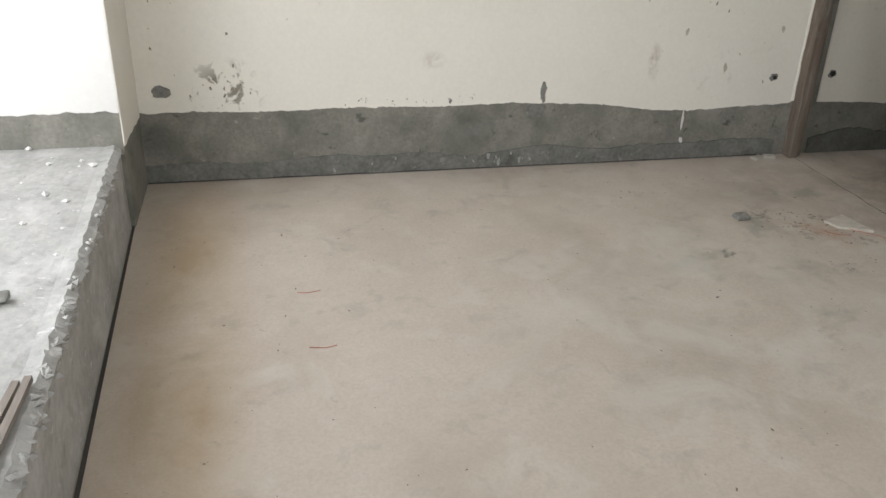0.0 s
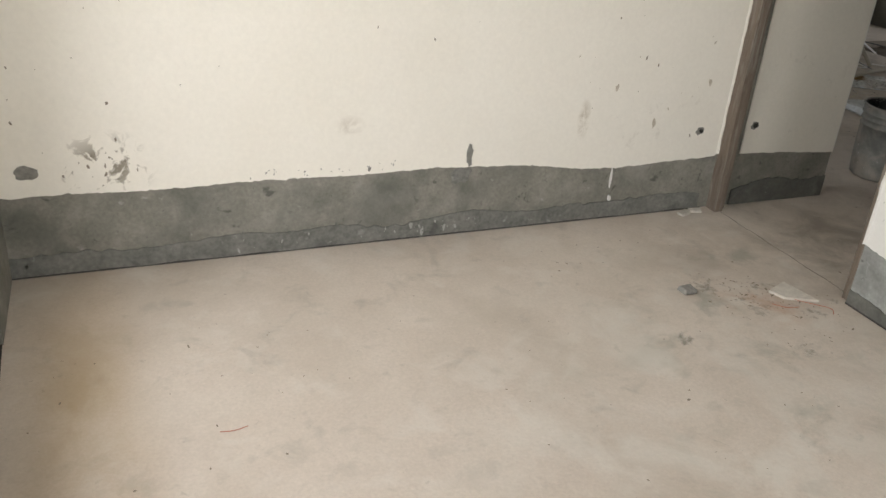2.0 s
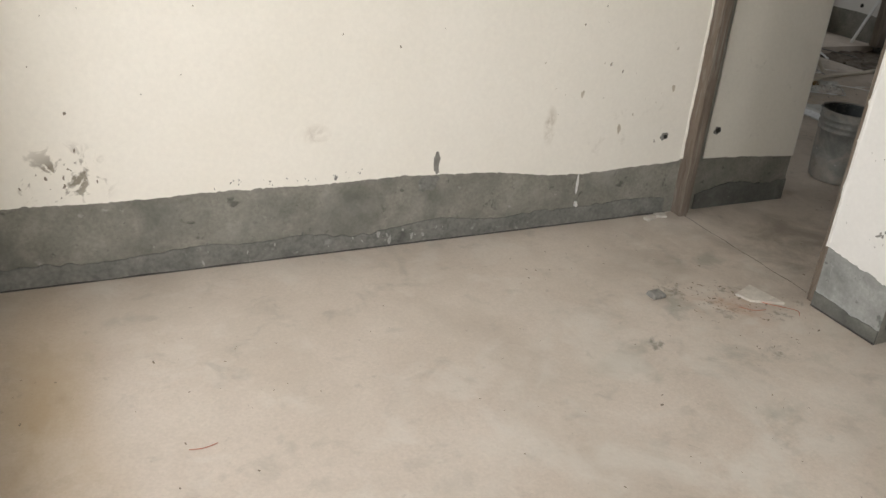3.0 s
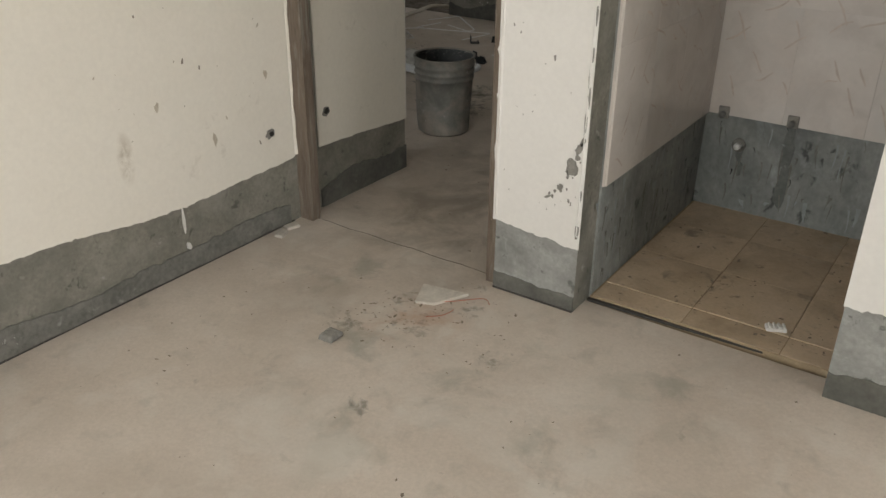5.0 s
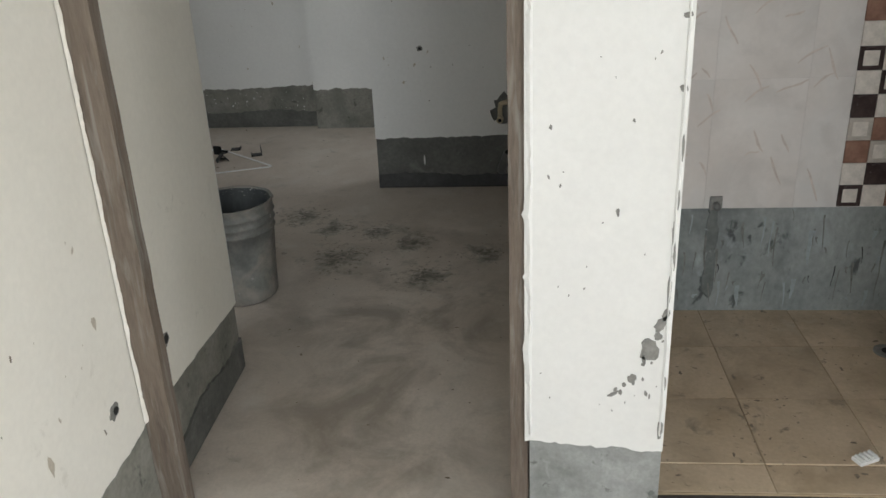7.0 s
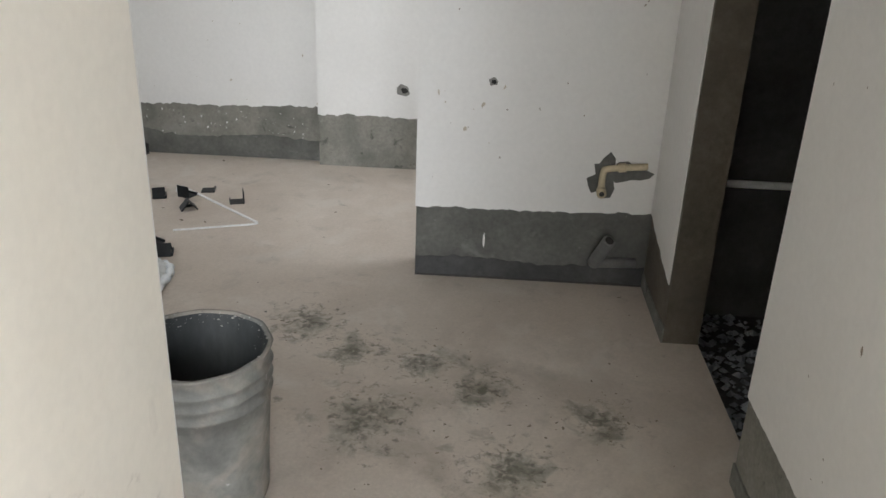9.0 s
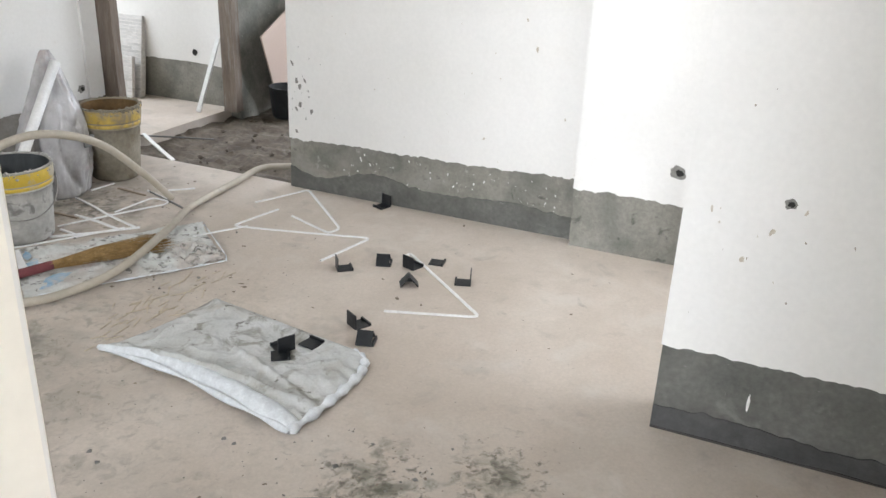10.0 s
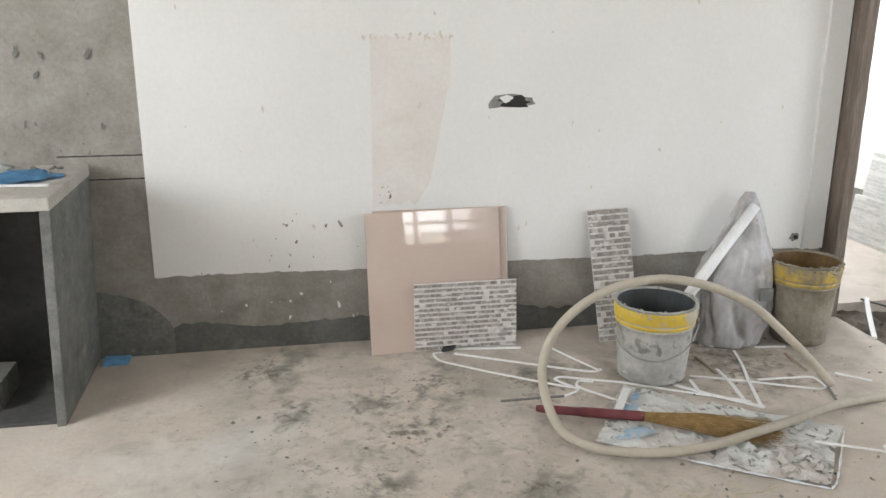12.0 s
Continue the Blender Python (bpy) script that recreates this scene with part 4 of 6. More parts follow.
thing("plastic_pipe", finish(tube(bmesh.new(), ((2.55, 1.915, 0.031), (2.98, 1.78, 0.031)), 0.015, 12), "plastic_pipe", PLASTIC_W, None, True), "dirty white plastic pipe on the bathroom floor", "pipe")

# bathroom door threshold
bm = bmesh.new()
bar(bm, (2.372, 2.735, 0.002), (2.40, 1.945, 0.002), 0.016, 0.008)
structure("threshold", rough(bm, 0.003, 9), JOINT, "dark broken joint at the bathroom door", "trim")

bm = bmesh.new()
for k in range(14):
    y0, y1 = 3.938 - 0.059 * k, 3.938 - 0.059 * (k + 1)
    bar(bm, (2.331 + 0.004 * math.sin(k * 1.7), y0, 0.0008), (2.331 + 0.004 * math.sin((k + 1) * 1.7), y1, 0.0008), 0.0008 + 0.0007 * (k % 3), 0.001)
structure("floor_crack", bm, JOINT, "hairline crack across the doorway floor", "trim")

# ---- marks and holes on the walls ----
def holes(face, *rows):
    for k, (u, z, s) in enumerate(rows):
        blob(face, "fixing_hole", u, z, s * 1.5, s * 1.25, CEMENT, 60 + k * 2.7 + u, 0.0062)
        blob(face, "fixing_hole", u + s * 0.1, z, s * 0.9, s * 0.75, HOLE, 71 + k + z, 0.0072)


def specks(face, n, u0, u1, z0, z1, mat, seed, big=0.012, cluster=None):
    """Dirt and chips scattered over a painted wall."""
    rng = random.Random(seed)
    bm = bmesh.new()
    for k in range(n):
        if cluster:
            u, z = rng.gauss(cluster[0], cluster[2]), rng.gauss(cluster[1], cluster[3])
            if not (u0 < u < u1 and z0 < z < z1):
                continue
        else:
            u, z = rng.uniform(u0, u1), rng.uniform(z0, z1)
        s = 0.55 * big * rng.random() ** 3 + 0.0015
        tilt, long = rng.uniform(-0.8, 0.8), rng.uniform(1, 2.6)
        rim = []
        for i in range(9):
            a = 2 * math.pi * i / 9
            r = s * rng.uniform(0.55, 1.2)
            du, dz = r * math.cos(a), r * math.sin(a) * long
            rim.append(bm.verts.new(face.at(u + du + dz * tilt * 0.5, z + dz, 0.0052 + 0.00001 * (k + seed))))
        f = bm.faces.new(rim)
        f.normal_update()
        if f.normal.dot(face.n) < 0:
            f.normal_flip()
    return tagged(part("dirt_specks", bm, mat, face.wall), kind="stuff")


blob(fa, "repair_patch", 0.135, 0.41, 0.085, 0.05, CEMENT, 1.0, 0.0066)
specks(fa, 18, 0.2, 0.6, 0.33, 0.55, DIRT, 11, 0.010, (0.40, 0.40, 0.05, 0.05))
specks(fa, 26, 0.9, 1.5, 0.32, 0.36, CEMENT, 12, 0.012)
blob(fa, "cement_streak", 1.82, 0.36, 0.03, 0.10, CEMENT, 3.0, 0.0066)
blob(fa, "cement_streak", 1.79, 0.27, 0.10, 0.07, MORTAR, 3.6, 0.003)
blob(fa, "lime_drip", 2.54, 0.20, 0.012, 0.11, LIME, 5.0, 0.004)
blob(fa, "lime_drip", 2.545, 0.10, 0.016, 0.03, LIME, 5.4, 0.010)
holes(fa, (2.985, 0.40, 0.032), (3.30, 0.41, 0.034))
specks(fa, 34, 0.1, 3.05, 0.36, 1.3, DIRT, 13, 0.008)
specks(fa, 16, 2.2, 3.0, 0.45, 0.9, SMUDGE, 14, 0.016)
specks(fa, 14, 3.3, 3.78, 0.3, 1.0, CEMENT, 15, 0.008)
for k, (u, z, w, h, t) in enumerate(((0.268, 0.51, 0.045, 0.06, 10), (0.232, 0.435, 0.02, 0.03, 0), (0.287, 0.575, 0.02, 0.045, -20), (0.300, 0.66, 0.008, 0.08, 0), (0.19, 0.395, 0.03, 0.008, 30), (0.302, 0.30, 0.014, 0.05, 0), (0.305, 0.98, 0.01, 0.06, 0), (0.303, 0.76, 0.009, 0.12, 4), (0.297, 0.60, 0.016, 0.035, -15), (0.255, 0.485, 0.008, 0.03, 10), (0.214, 0.42, 0.01, 0.012, 0), (0.283, 0.545, 0.018, 0.02, 40), (0.304, 0.42, 0.008, 0.06, 0), (0.300, 1.10, 0.014, 0.02, 60), (0.298, 1.24, 0.02, 0.012, 10), (0.306, 1.32, 0.008, 0.08, 0), (0.304, 0.87, 0.008, 0.05, 0))):
    blob(fp, "cement_splash", u, z, w, h, CEMENT, 20 + k, 0.0066, turn=t)
specks(fp, 22, 0.02, 0.30, 0.27, 1.2, CEMENT, 16, 0.006)
specks(fp, 14, 0.15, 0.30, 0.28, 0.55, CEMENT, 17, 0.007, (0.26, 0.42, 0.03, 0.08))
specks(fq, 40, 0.02, 1.4, 0.32, 1.2, CEMENT, 18, 0.009)
specks(fpp, 30, 0.02, 1.3, 0.32, 1.4, DIRT, 19, 0.008)
holes(fs, (0.252, 0.735, 0.021))
specks(fs, 16, 0.02, 0.8, 0.36, 1.3, DIRT, 20, 0.007)
specks(fs, 8, 0.05, 0.3, 0.45, 0.75, SMUDGE, 21, 0.012)
blob(fs, "lime_drip", 0.25, 0.15, 0.008, 0.06, LIME, 8.0, 0.003)
holes(fc, (0.422, 0.405, 0.045))
specks(fe, 26, 0.005, 0.2, 0.27, 0.75, CEMENT, 22, 0.022, (0.07, 0.46, 0.04, 0.10))
specks(fe, 30, 0.1, 1.5, 0.3, 1.2, SMUDGE, 23, 0.010)
specks(fe, 60, 0.3, 1.4, 0.10, 0.24, LIME, 24, 0.008)
specks(fn, 50, 0.1, 3.0, 0.36, 1.5, FAINT, 25, 0.010)
specks(fn, 22, 0.15, 0.9, 0.34, 0.6, DIRT, 26, 0.012)
specks(fn, 14, 0.15, 0.85, 0.12, 0.29, LIME, 27, 0.012)
holes(fn, (2.952, 0.384, 0.035))
fn.strip("stained_patch", 0.925, 1.26, lambda u: 0.62 + 0.5 * min(1, max(0, (u - 1.10) / 0.15)) ** 2 + 0.03 * noise.noise(Vector((u * 20, 0, 0))), lambda u: 1.33 - 0.03 * (u - 0.9) + 0.012 * noise.noise(Vector((u * 22, 1, 0))), 0.0055, PINKISH, "pinkish stained patch of wall paint")
specks(fn, 60, 0.88, 1.28, 1.318, 1.336, FAINT, 70, 0.012)
specks(fn, 16, 0.9, 1.1, 0.62, 0.72, CEMENT, 71, 0.014, (0.98, 0.66, 0.03, 0.03))
blob(fn, "wall_cavity", 1.525, 1.055, 0.19, 0.062, CEMENT, 9.0, 0.0062, ragged=0.6)
blob(fn, "wall_cavity", 1.53, 1.05, 0.15, 0.045, HOLE, 9.4, 0.0072, ragged=0.7)
blob(fn, "wall_cavity", 1.505, 1.065, 0.05, 0.03, LIME, 9.8, 0.0082, ragged=0.6)
fk = Face(0.2, 7.07, 1, 0, 0, -1, wall_n)
for z in (0.767, 0.863):
    fk.strip("crack", 2.5, 2.825, lambda u: z, lambda u: z + 0.005 + 0.003 * noise.noise(Vector((u * 30, z, 0))), 0.0015, HOLE)
# back of the counter recess, coloured dark in place of its shade
fk.strip("raw_mortar", 1.91, 2.53, lambda u: 0.0, lambda u: 0.787, 0.004, SHADE_CEMENT, "mortar under the counter, darkened for its shade")
fn.strip("damp_stain", -0.245, 0.06, lambda u: 0.0, lambda u: 0.04 + 0.25 * math.sqrt(max(0.0, 1 - ((u + 0.245) / 0.32) ** 2)) + 0.02 * noise.noise(Vector((u * 15, 4, 0))), 0.009, MORTAR, "dark curved patch beside the counter")
specks(fk, 60, 1.6, 2.74, 0.87, 1.6, MORTAR, 28, 0.02)
blob(ff, "fixing_hole", 1.98, 0.345, 0.04, 0.045, HOLE, 2.2, 0.0066)

fn.strip("paint_return", 2.99, 3.095, lambda u: 0.325 + 0.01 * noise.noise(Vector((u * 40, 2, 0))), lambda u: H, 0.022, PAINT_W)
specks(fa, 60, 0.85, 1.9, 0.02, 0.07, plain("pale mortar splash", (0.33, 0.33, 0.31), 0.9), 50, 0.016)
specks(fa, 90, 0.05, 3.0, 0.01, 0.10, MORTAR, 51, 0.016)
fa.strip("open_joint", 0.0, 3.08, lambda u: 0.0, lambda u: 0.005 + 0.004 * noise.noise(Vector((u * 7, 1, 2))), 0.0085, JOINT)
fs.strip("open_joint", 0.0, 0.84, lambda u: 0.0, lambda u: 0.007 + 0.004 * noise.noise(Vector((u * 9, 1, 2))), 0.0085, JOINT)
fp.strip("open_joint", 0.0, 0.31, lambda u: 0.0, lambda u: 0.006 + 0.004 * noise.noise(Vector((u * 9, 4, 2))), 0.0085, JOINT)


def drips(face, n, u0, u1, z0, z1, mat, seed, w=0.006, longest=0.12):
    """Narrow runs down a wall."""
    rng = random.Random(seed)
    bm = bmesh.new()
    for _ in range(n):
        u, z, l, b = rng.uniform(u0, u1), rng.uniform(z0 + 0.03, z1), rng.uniform(0.2, 1) ** 2 * longest, w * rng.uniform(0.4, 1.2)
        l = min(l, z - z0)
        pts = []
        for k in range(6):
            f = k / 5
            pts.append((u + b * (0.5 + 0.5 * rng.random()) * (1 - 0.7 * f) + 0.004 * math.sin(f * 3 + u * 50), z - l * f))
        for k in range(5, -1, -1):
            f = k / 5
            pts.append((u - b * (0.5 + 0.5 * rng.random()) * (1 - 0.7 * f) + 0.004 * math.sin(f * 3 + u * 50), z - l * f))
        f = bm.faces.new([bm.verts.new(face.at(a, c, 0.0016 + rng.random() * 0.0008)) for a, c in pts])
        f.normal_update()
        if f.normal.dot(face.n) < 0:
            f.normal_flip()
    return tagged(part("drip_marks", bm, mat, face.wall), kind="stuff")


drips(fb, 55, 0.05, 1.7, 0.05, 0.41, MORTAR, 60, 0.006, 0.16)
drips(fb, 18, 0.05, 1.7, 0.05, 0.41, HOLE, 61, 0.004, 0.09)
drips(fb, 40, 0.05, 1.7, 0.03, 0.40, plain("pale blue-grey render", (0.29, 0.32, 0.325), 0.8), 62, 0.012, 0.14)
fbs = Face(3.40, 2.733, -1, 0, 0, -1, bpy.data.objects["wall_bath_side"])
drips(fbs, 40, 0.05, 1.05, 0.05, 0.41, MORTAR, 63, 0.008, 0.14)
drips(fbs, 30, 0.05, 1.05, 0.03, 0.40, bpy.data.materials["pale blue-grey render"], 64, 0.014, 0.14)


def tile_veins(face, u0, u1, z0, z1, n, seed, out):
    """Short printed strokes of the marble pattern."""
    rng = random.Random(seed)
    bm = bmesh.new()
    cells = [(i, k) for i in range(int((u1 - u0) / 0.12) + 1) for k in range(int((z1 - z0) / 0.12) + 1)]
    for i, k in cells:
        u, z = u0 + 0.12 * i + rng.uniform(0, 0.07), z0 + 0.12 * k + rng.uniform(0, 0.06)
        a = radians(-62 if rng.random() < 0.55 else 32) + rng.uniform(-0.12, 0.12)
        l, w = rng.uniform(0.05, 0.12), 0.0034
        pts = []
        for side in (1, -1):
            seq = range(5) if side == 1 else range(4, -1, -1)
            for q in seq:
                f = q / 4
                b = w * (0.3 + math.sin(math.pi * (0.1 + 0.8 * f))) * rng.uniform(0.6, 1.2)
                pts.append((u + l * f * math.cos(a) - side * b * math.sin(a), z + l * f * math.sin(a) + side * b * math.cos(a) + 0.007 * math.sin(f * 4 + u * 90)))
        if all(u0 < p[0] < u1 and z0 < p[1] < z1 for p in pts):
            f = bm.faces.new([bm.verts.new(face.at(p[0], p[1], out)) for p in pts])
            f.normal_update()
            if f.normal.dot(face.n) < 0:
                f.normal_flip()
    return bm


VEIN = plain("brown marble vein", (0.57, 0.495, 0.445), 0.25, bump=0)
tagged(part("marble_veins", tile_veins(fb, 0.02, 0.74, 0.43, 2.6, 0, 70, 0.0156), VEIN, wall_tiles), kind="stuff")
tagged(part("marble_veins", tile_veins(fbs, 0.02, 0.99, 0.43, 2.6, 0, 71, 0.0156), VEIN, side_tiles), kind="stuff")

# ---- pipes on the short wall ----
chase = blob(fs, "pipe_chase", 0.65, 0.41, 0.09, 0.16, DAMP_SHADE, 31.0, 0.0066, ragged=0.7)
blob(fs, "pipe_chase", 0.735, 0.437, 0.15, 0.075, DAMP_SHADE, 32.5, 0.0068, ragged=0.6)
elbow = empty("pipe_elbow", 4.843, 3.148, 0.382)
thing("pipe_elbow", elbow, "cream plastic water pipe elbow in an open chase", "pipe")
part("pipe", tube(bmesh.new(), smooth_path(((-0.012, 0.0, -0.02), (-0.014, 0.0, 0.05), (-0.014, -0.02, 0.072), (-0.013, -0.15, 0.085))), 0.012, 12), BRASS, elbow, smooth=True)
part("socket", tube(bmesh.new(), ((-0.005, 0.0, -0.01), (-0.045, 0.002, -0.012)), 0.017, 16), BRASS, elbow, smooth=True)
part("thread", tube(bmesh.new(), ((-0.044, 0.002, -0.012), (-0.0462, 0.002, -0.012)), 0.009, 12), HOLE, elbow)
part("collar", tube(bmesh.new(), ((-0.014, -0.05, 0.076), (-0.014, -0.075, 0.079)), 0.016, 14), BRASS, elbow, smooth=True)
waste = empty("waste_pipe", 4.843, 3.145, 0.092)
thing("waste_pipe", waste, "grey plastic waste pipe stub at the foot of the wall", "pipe")
part("riser", tube(bmesh.new(), smooth_path(((-0.01, 0.0, 0.0), (-0.03, -0.005, 0.025), (-0.07, -0.03, 0.10), (-0.08, -0.036, 0.118))), 0.024, 14), PIPE_GREY, waste, smooth=True)
part("mouth", tube(bmesh.new(), ((-0.0795, -0.0355, 0.1175), (-0.081, -0.0365, 0.1198)), 0.016, 14), HOLE, waste)
part("branch", tube(bmesh.new(), ((-0.008, 0.0, 0.0), (-0.006, -0.15, 0.005)), 0.019, 12), PIPE_GREY, waste, smooth=True)
bm = bmesh.new()
rng = random.Random(8)
for _ in range(2200):
    crumb(bm, rng.uniform(3.8, 4.81), rng.uniform(1.4, 2.82), -0.09, rng.uniform(0.006, 0.022), rng)
thing("gravel", finish(bm, "gravel", GRAVEL), "dark gravel and rubble on the floor of the dark room", "gravel")["kind"] = "stuff"
thing("cross_pipe", finish(tube(bmesh.new(), ((4.80, 2.834, 0.432), (4.80, 0.502, 0.437)), 0.013, 10), "cross_pipe", PLASTIC_W, None, True), "pale pipe running level along the dark room wall", "pipe")


# ---- buckets ----
def bucket(name, x, y, r0, r1, h, outside, inside, label, band=None, handle=True, seed=0.0, turn=0.0, dent=0.012, facets=0.0):
    b = empty(name, x, y, 0.0, turn)
    thing(name, b, label, "bucket")
    rim = h - 0.11
    bm = bmesh.new()
    slope = lambda z: r0 + (r1 - r0) * z / h
    prof = [(0.001, 0.004), (r0 * 0.92, 0.003), (r0, 0.012)] + [(slope(h * k / 10), h * k / 10) for k in range(1, 7)]
    for z in (h * 0.72, h * 0.80, h * 0.88):
        prof += [(slope(z), z - 0.004), (slope(z) + 0.006, z), (slope(z) + 0.006, z + 0.006), (slope(z) + 0.001, z + 0.01)]
    prof += [(r1, h - 0.008), (r1 + 0.006, h - 0.004), (r1 + 0.004, h), (r1 - 0.004, h), (r1 - 0.006, h - 0.01)]
    lathe(bm, prof, 72, dent, seed, facets)
    part("shell", bm, outside, b, smooth=True)
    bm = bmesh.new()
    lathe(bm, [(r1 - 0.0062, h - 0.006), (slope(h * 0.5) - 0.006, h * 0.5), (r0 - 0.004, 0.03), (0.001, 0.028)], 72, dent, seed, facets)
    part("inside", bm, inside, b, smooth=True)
    if band:
        bm = bmesh.new()
        za, zb = h * 0.815, h - 0.012
        lathe(bm, [(slope(za) + 0.0075, za), (slope(za) + 0.0085, za + 0.002), (slope((za + zb) / 2) + 0.009, (za + zb) / 2), (slope(zb) + 0.0075, zb), (slope(zb) + 0.003, zb + 0.002)], 48, dent, seed)
        part("band", bm, band, b, "yellow painted band under the rim", smooth=True)
        bm = bmesh.new()
        za, zb = h * 0.745, h * 0.795
        lathe(bm, [(slope(za) + 0.003, za), (slope(za) + 0.0065, za + 0.003), (slope(zb) + 0.0065, zb - 0.003), (slope(zb) + 0.003, zb)], 48, dent, seed)
        part("band", bm, band, b, "narrow yellow painted ring", smooth=True)
    if handle:
        pts = [(math.cos(a) * (r1 + 0.012), -(r1 + 0.005) * math.sin(a), h * 0.78 - 0.13 * math.sin(a)) for a in [math.pi * k / 20 for k in range(21)]]
        wire = part("handle", tube(bmesh.new(), pts, 0.0028, 6), STEEL, b, "thin wire handle", smooth=True)
        for s in (-1, 1):
            part("lug", tube(bmesh.new(), ((s * (r1 - 0.004), 0, h * 0.78), (s * (r1 + 0.014), 0, h * 0.78)), 0.012, 10), outside, wire, smooth=True)
    return b


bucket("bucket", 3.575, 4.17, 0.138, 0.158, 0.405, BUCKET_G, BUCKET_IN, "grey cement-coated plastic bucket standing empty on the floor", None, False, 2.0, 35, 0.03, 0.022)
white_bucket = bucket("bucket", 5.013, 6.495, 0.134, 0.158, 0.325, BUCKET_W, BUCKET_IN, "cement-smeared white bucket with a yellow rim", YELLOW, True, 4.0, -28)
brown_bucket = bucket("bucket", 5.835, 6.745, 0.118, 0.146, 0.375, RUSTY, RUST_IN, "brown stained bucket with a worn yellow band", YELLOW_WORN, False, 6.0, 0, 0.02)

crust = bmesh.new()
rng = random.Random(77)
for _ in range(900):
    a = rng.choice((rng.uniform(-3.1, 3.1), rng.gauss(0.9, 0.45), rng.gauss(2.3, 0.3)))
    deep = rng.random() ** 2.2 * 0.075
    r = 0.1515 - 0.05 * deep + rng.uniform(-0.002, 0.0005)
    crumb(crust, r * math.cos(a), r * math.sin(a), 0.404 - deep, 0.0008 + 0.0042 * rng.random() ** 3, rng)
grey_bucket = [o for o in bpy.data.objects if o.name == "bucket"][0]
tagged(part("cement_crust", crust, BUCKET_W, grey_bucket, "pale dried cement crust on the rim"), kind="stuff")


def rim_crust(b, r, h, n, size, mat, label, seed):
    """Dried lumps stuck along a bucket's rim and just below it."""
    bm, rng = bmesh.new(), random.Random(seed)
    for _ in range(n):
        a = rng.choice((rng.uniform(-3.1, 3.1), rng.gauss(-1.9, 0.5), rng.gauss(0.4, 0.5)))
        drop = rng.random() ** 3 * 0.035
        rr = r + (0.006 if drop > 0.006 else rng.uniform(-0.004, 0.006))
        crumb(bm, rr * math.cos(a), rr * math.sin(a), h - drop, size * (0.25 + rng.random() ** 2), rng)
    tagged(part("rim_crust", bm, mat, b, label), kind="stuff")


rim_crust(white_bucket, 0.158, 0.325, 160, 0.008, BUCKET_W, "dried cement lumps on the rim", 5)
rim_crust(brown_bucket, 0.146, 0.375, 220, 0.010, RUSTY, "rusty brown crust on the rim", 6)

# ---- leaning tiles ----
def leaning(name, x0, x1, y_foot, y_top, height, t, mat, label, group="", turn=0.0):
    """A slab that leans against the north wall."""
    a = math.degrees(math.atan2(y_top - y_foot, height))
    ob = empty(name, x0, y_foot, 0.0, turn, -a)
    thing(name, ob, label, "tile", group)
    part("slab", bevelled(0, 0, 0, x1 - x0, t, height / math.cos(radians(a)), 0.0015, 1), mat, ob)
    return ob


leaning("floor_tile_slab", 3.945, 4.538, 6.948, 7.054, 0.597, 0.01, TILE_MATT, "unlaid pinkish beige floor tile leaning on the wall")
leaning("floor_tile_slab", 3.912, 4.506, 6.885, 6.993, 0.60, 0.009, TILE_GLOSS, "glossy pinkish beige floor tile leaning on another tile", "", 4.3)


def mosaic_sheet(name, w, h, rows, m, label, seed, t=0.012, short=0.10, long=0.42, skip=0.0, joint=0.0026, mat=None):
    """A sheet of narrow stone strips on a backing."""
    ob = new(name)
    ob.matrix_world = m
    thing(name, ob, label, "tile")
    part("backing", bevelled(0, 0.004, 0, w, t, h, 0.001, 1), MOSAIC_BACK, ob)
    rng = random.Random(seed)
    ch = h / rows
    for r in range(rows):
        u = 0.0
        while u < w - 0.002:
            l = min(rng.uniform(short, long), w - u)
            d = rng.uniform(-0.004, 0.0015)
            if rng.random() < skip:
                u += l
                continue
            part("strip", boxes((u + 0.0005, 0.0012 - max(0, d), ch * r + joint, u + l - joint * 0.35, 0.0038, ch * (r + 1) - joint)), mat or MOSAIC, ob)
            u += l
    return ob


def lean_pose(x, y_foot, y_top, h, turn=0.0):
    return pose(x, y_foot, 0, -math.degrees(math.atan2(y_top - y_foot, h)), 0, turn)


mosaic_sheet("mosaic_sheet", 0.455, 0.298, 14, lean_pose(4.104, 6.895, 6.93, 0.30), "grey-brown split stone mosaic sheet leaning on tiles", 3, 0.012, 0.016, 0.03, 0.05, 0.0042)
mosaic_sheet("mosaic_plank", 0.195, 0.595, 22, lean_pose(4.935, 6.855, 7.04, 0.56, 2.0) @ pose(0, 0, 0, 0, -1.5, 0), "narrow stone mosaic strip leaning on the wall", 4, 0.012, 0.016, 0.03, 0.06, 0.0042)
mosaic_sheet("mosaic_sheet", 0.46, 0.56, 24, pose(7.22, 8.30, 0.0, 0, 0, -90) @ pose(0, 0, 0, -9), "tall pale mosaic sheet leaning on the far room wall", 5, 0.05, mat=MOSAIC_PALE)
mosaic_sheet("mosaic_sheet", 0.42, 0.29, 12, pose(7.16, 8.28, 0.0, 0, 0, -90) @ pose(0, 0, 0, -7.5), "small pale mosaic sheet in front of a taller one", 6, 0.03, mat=MOSAIC_PALE)

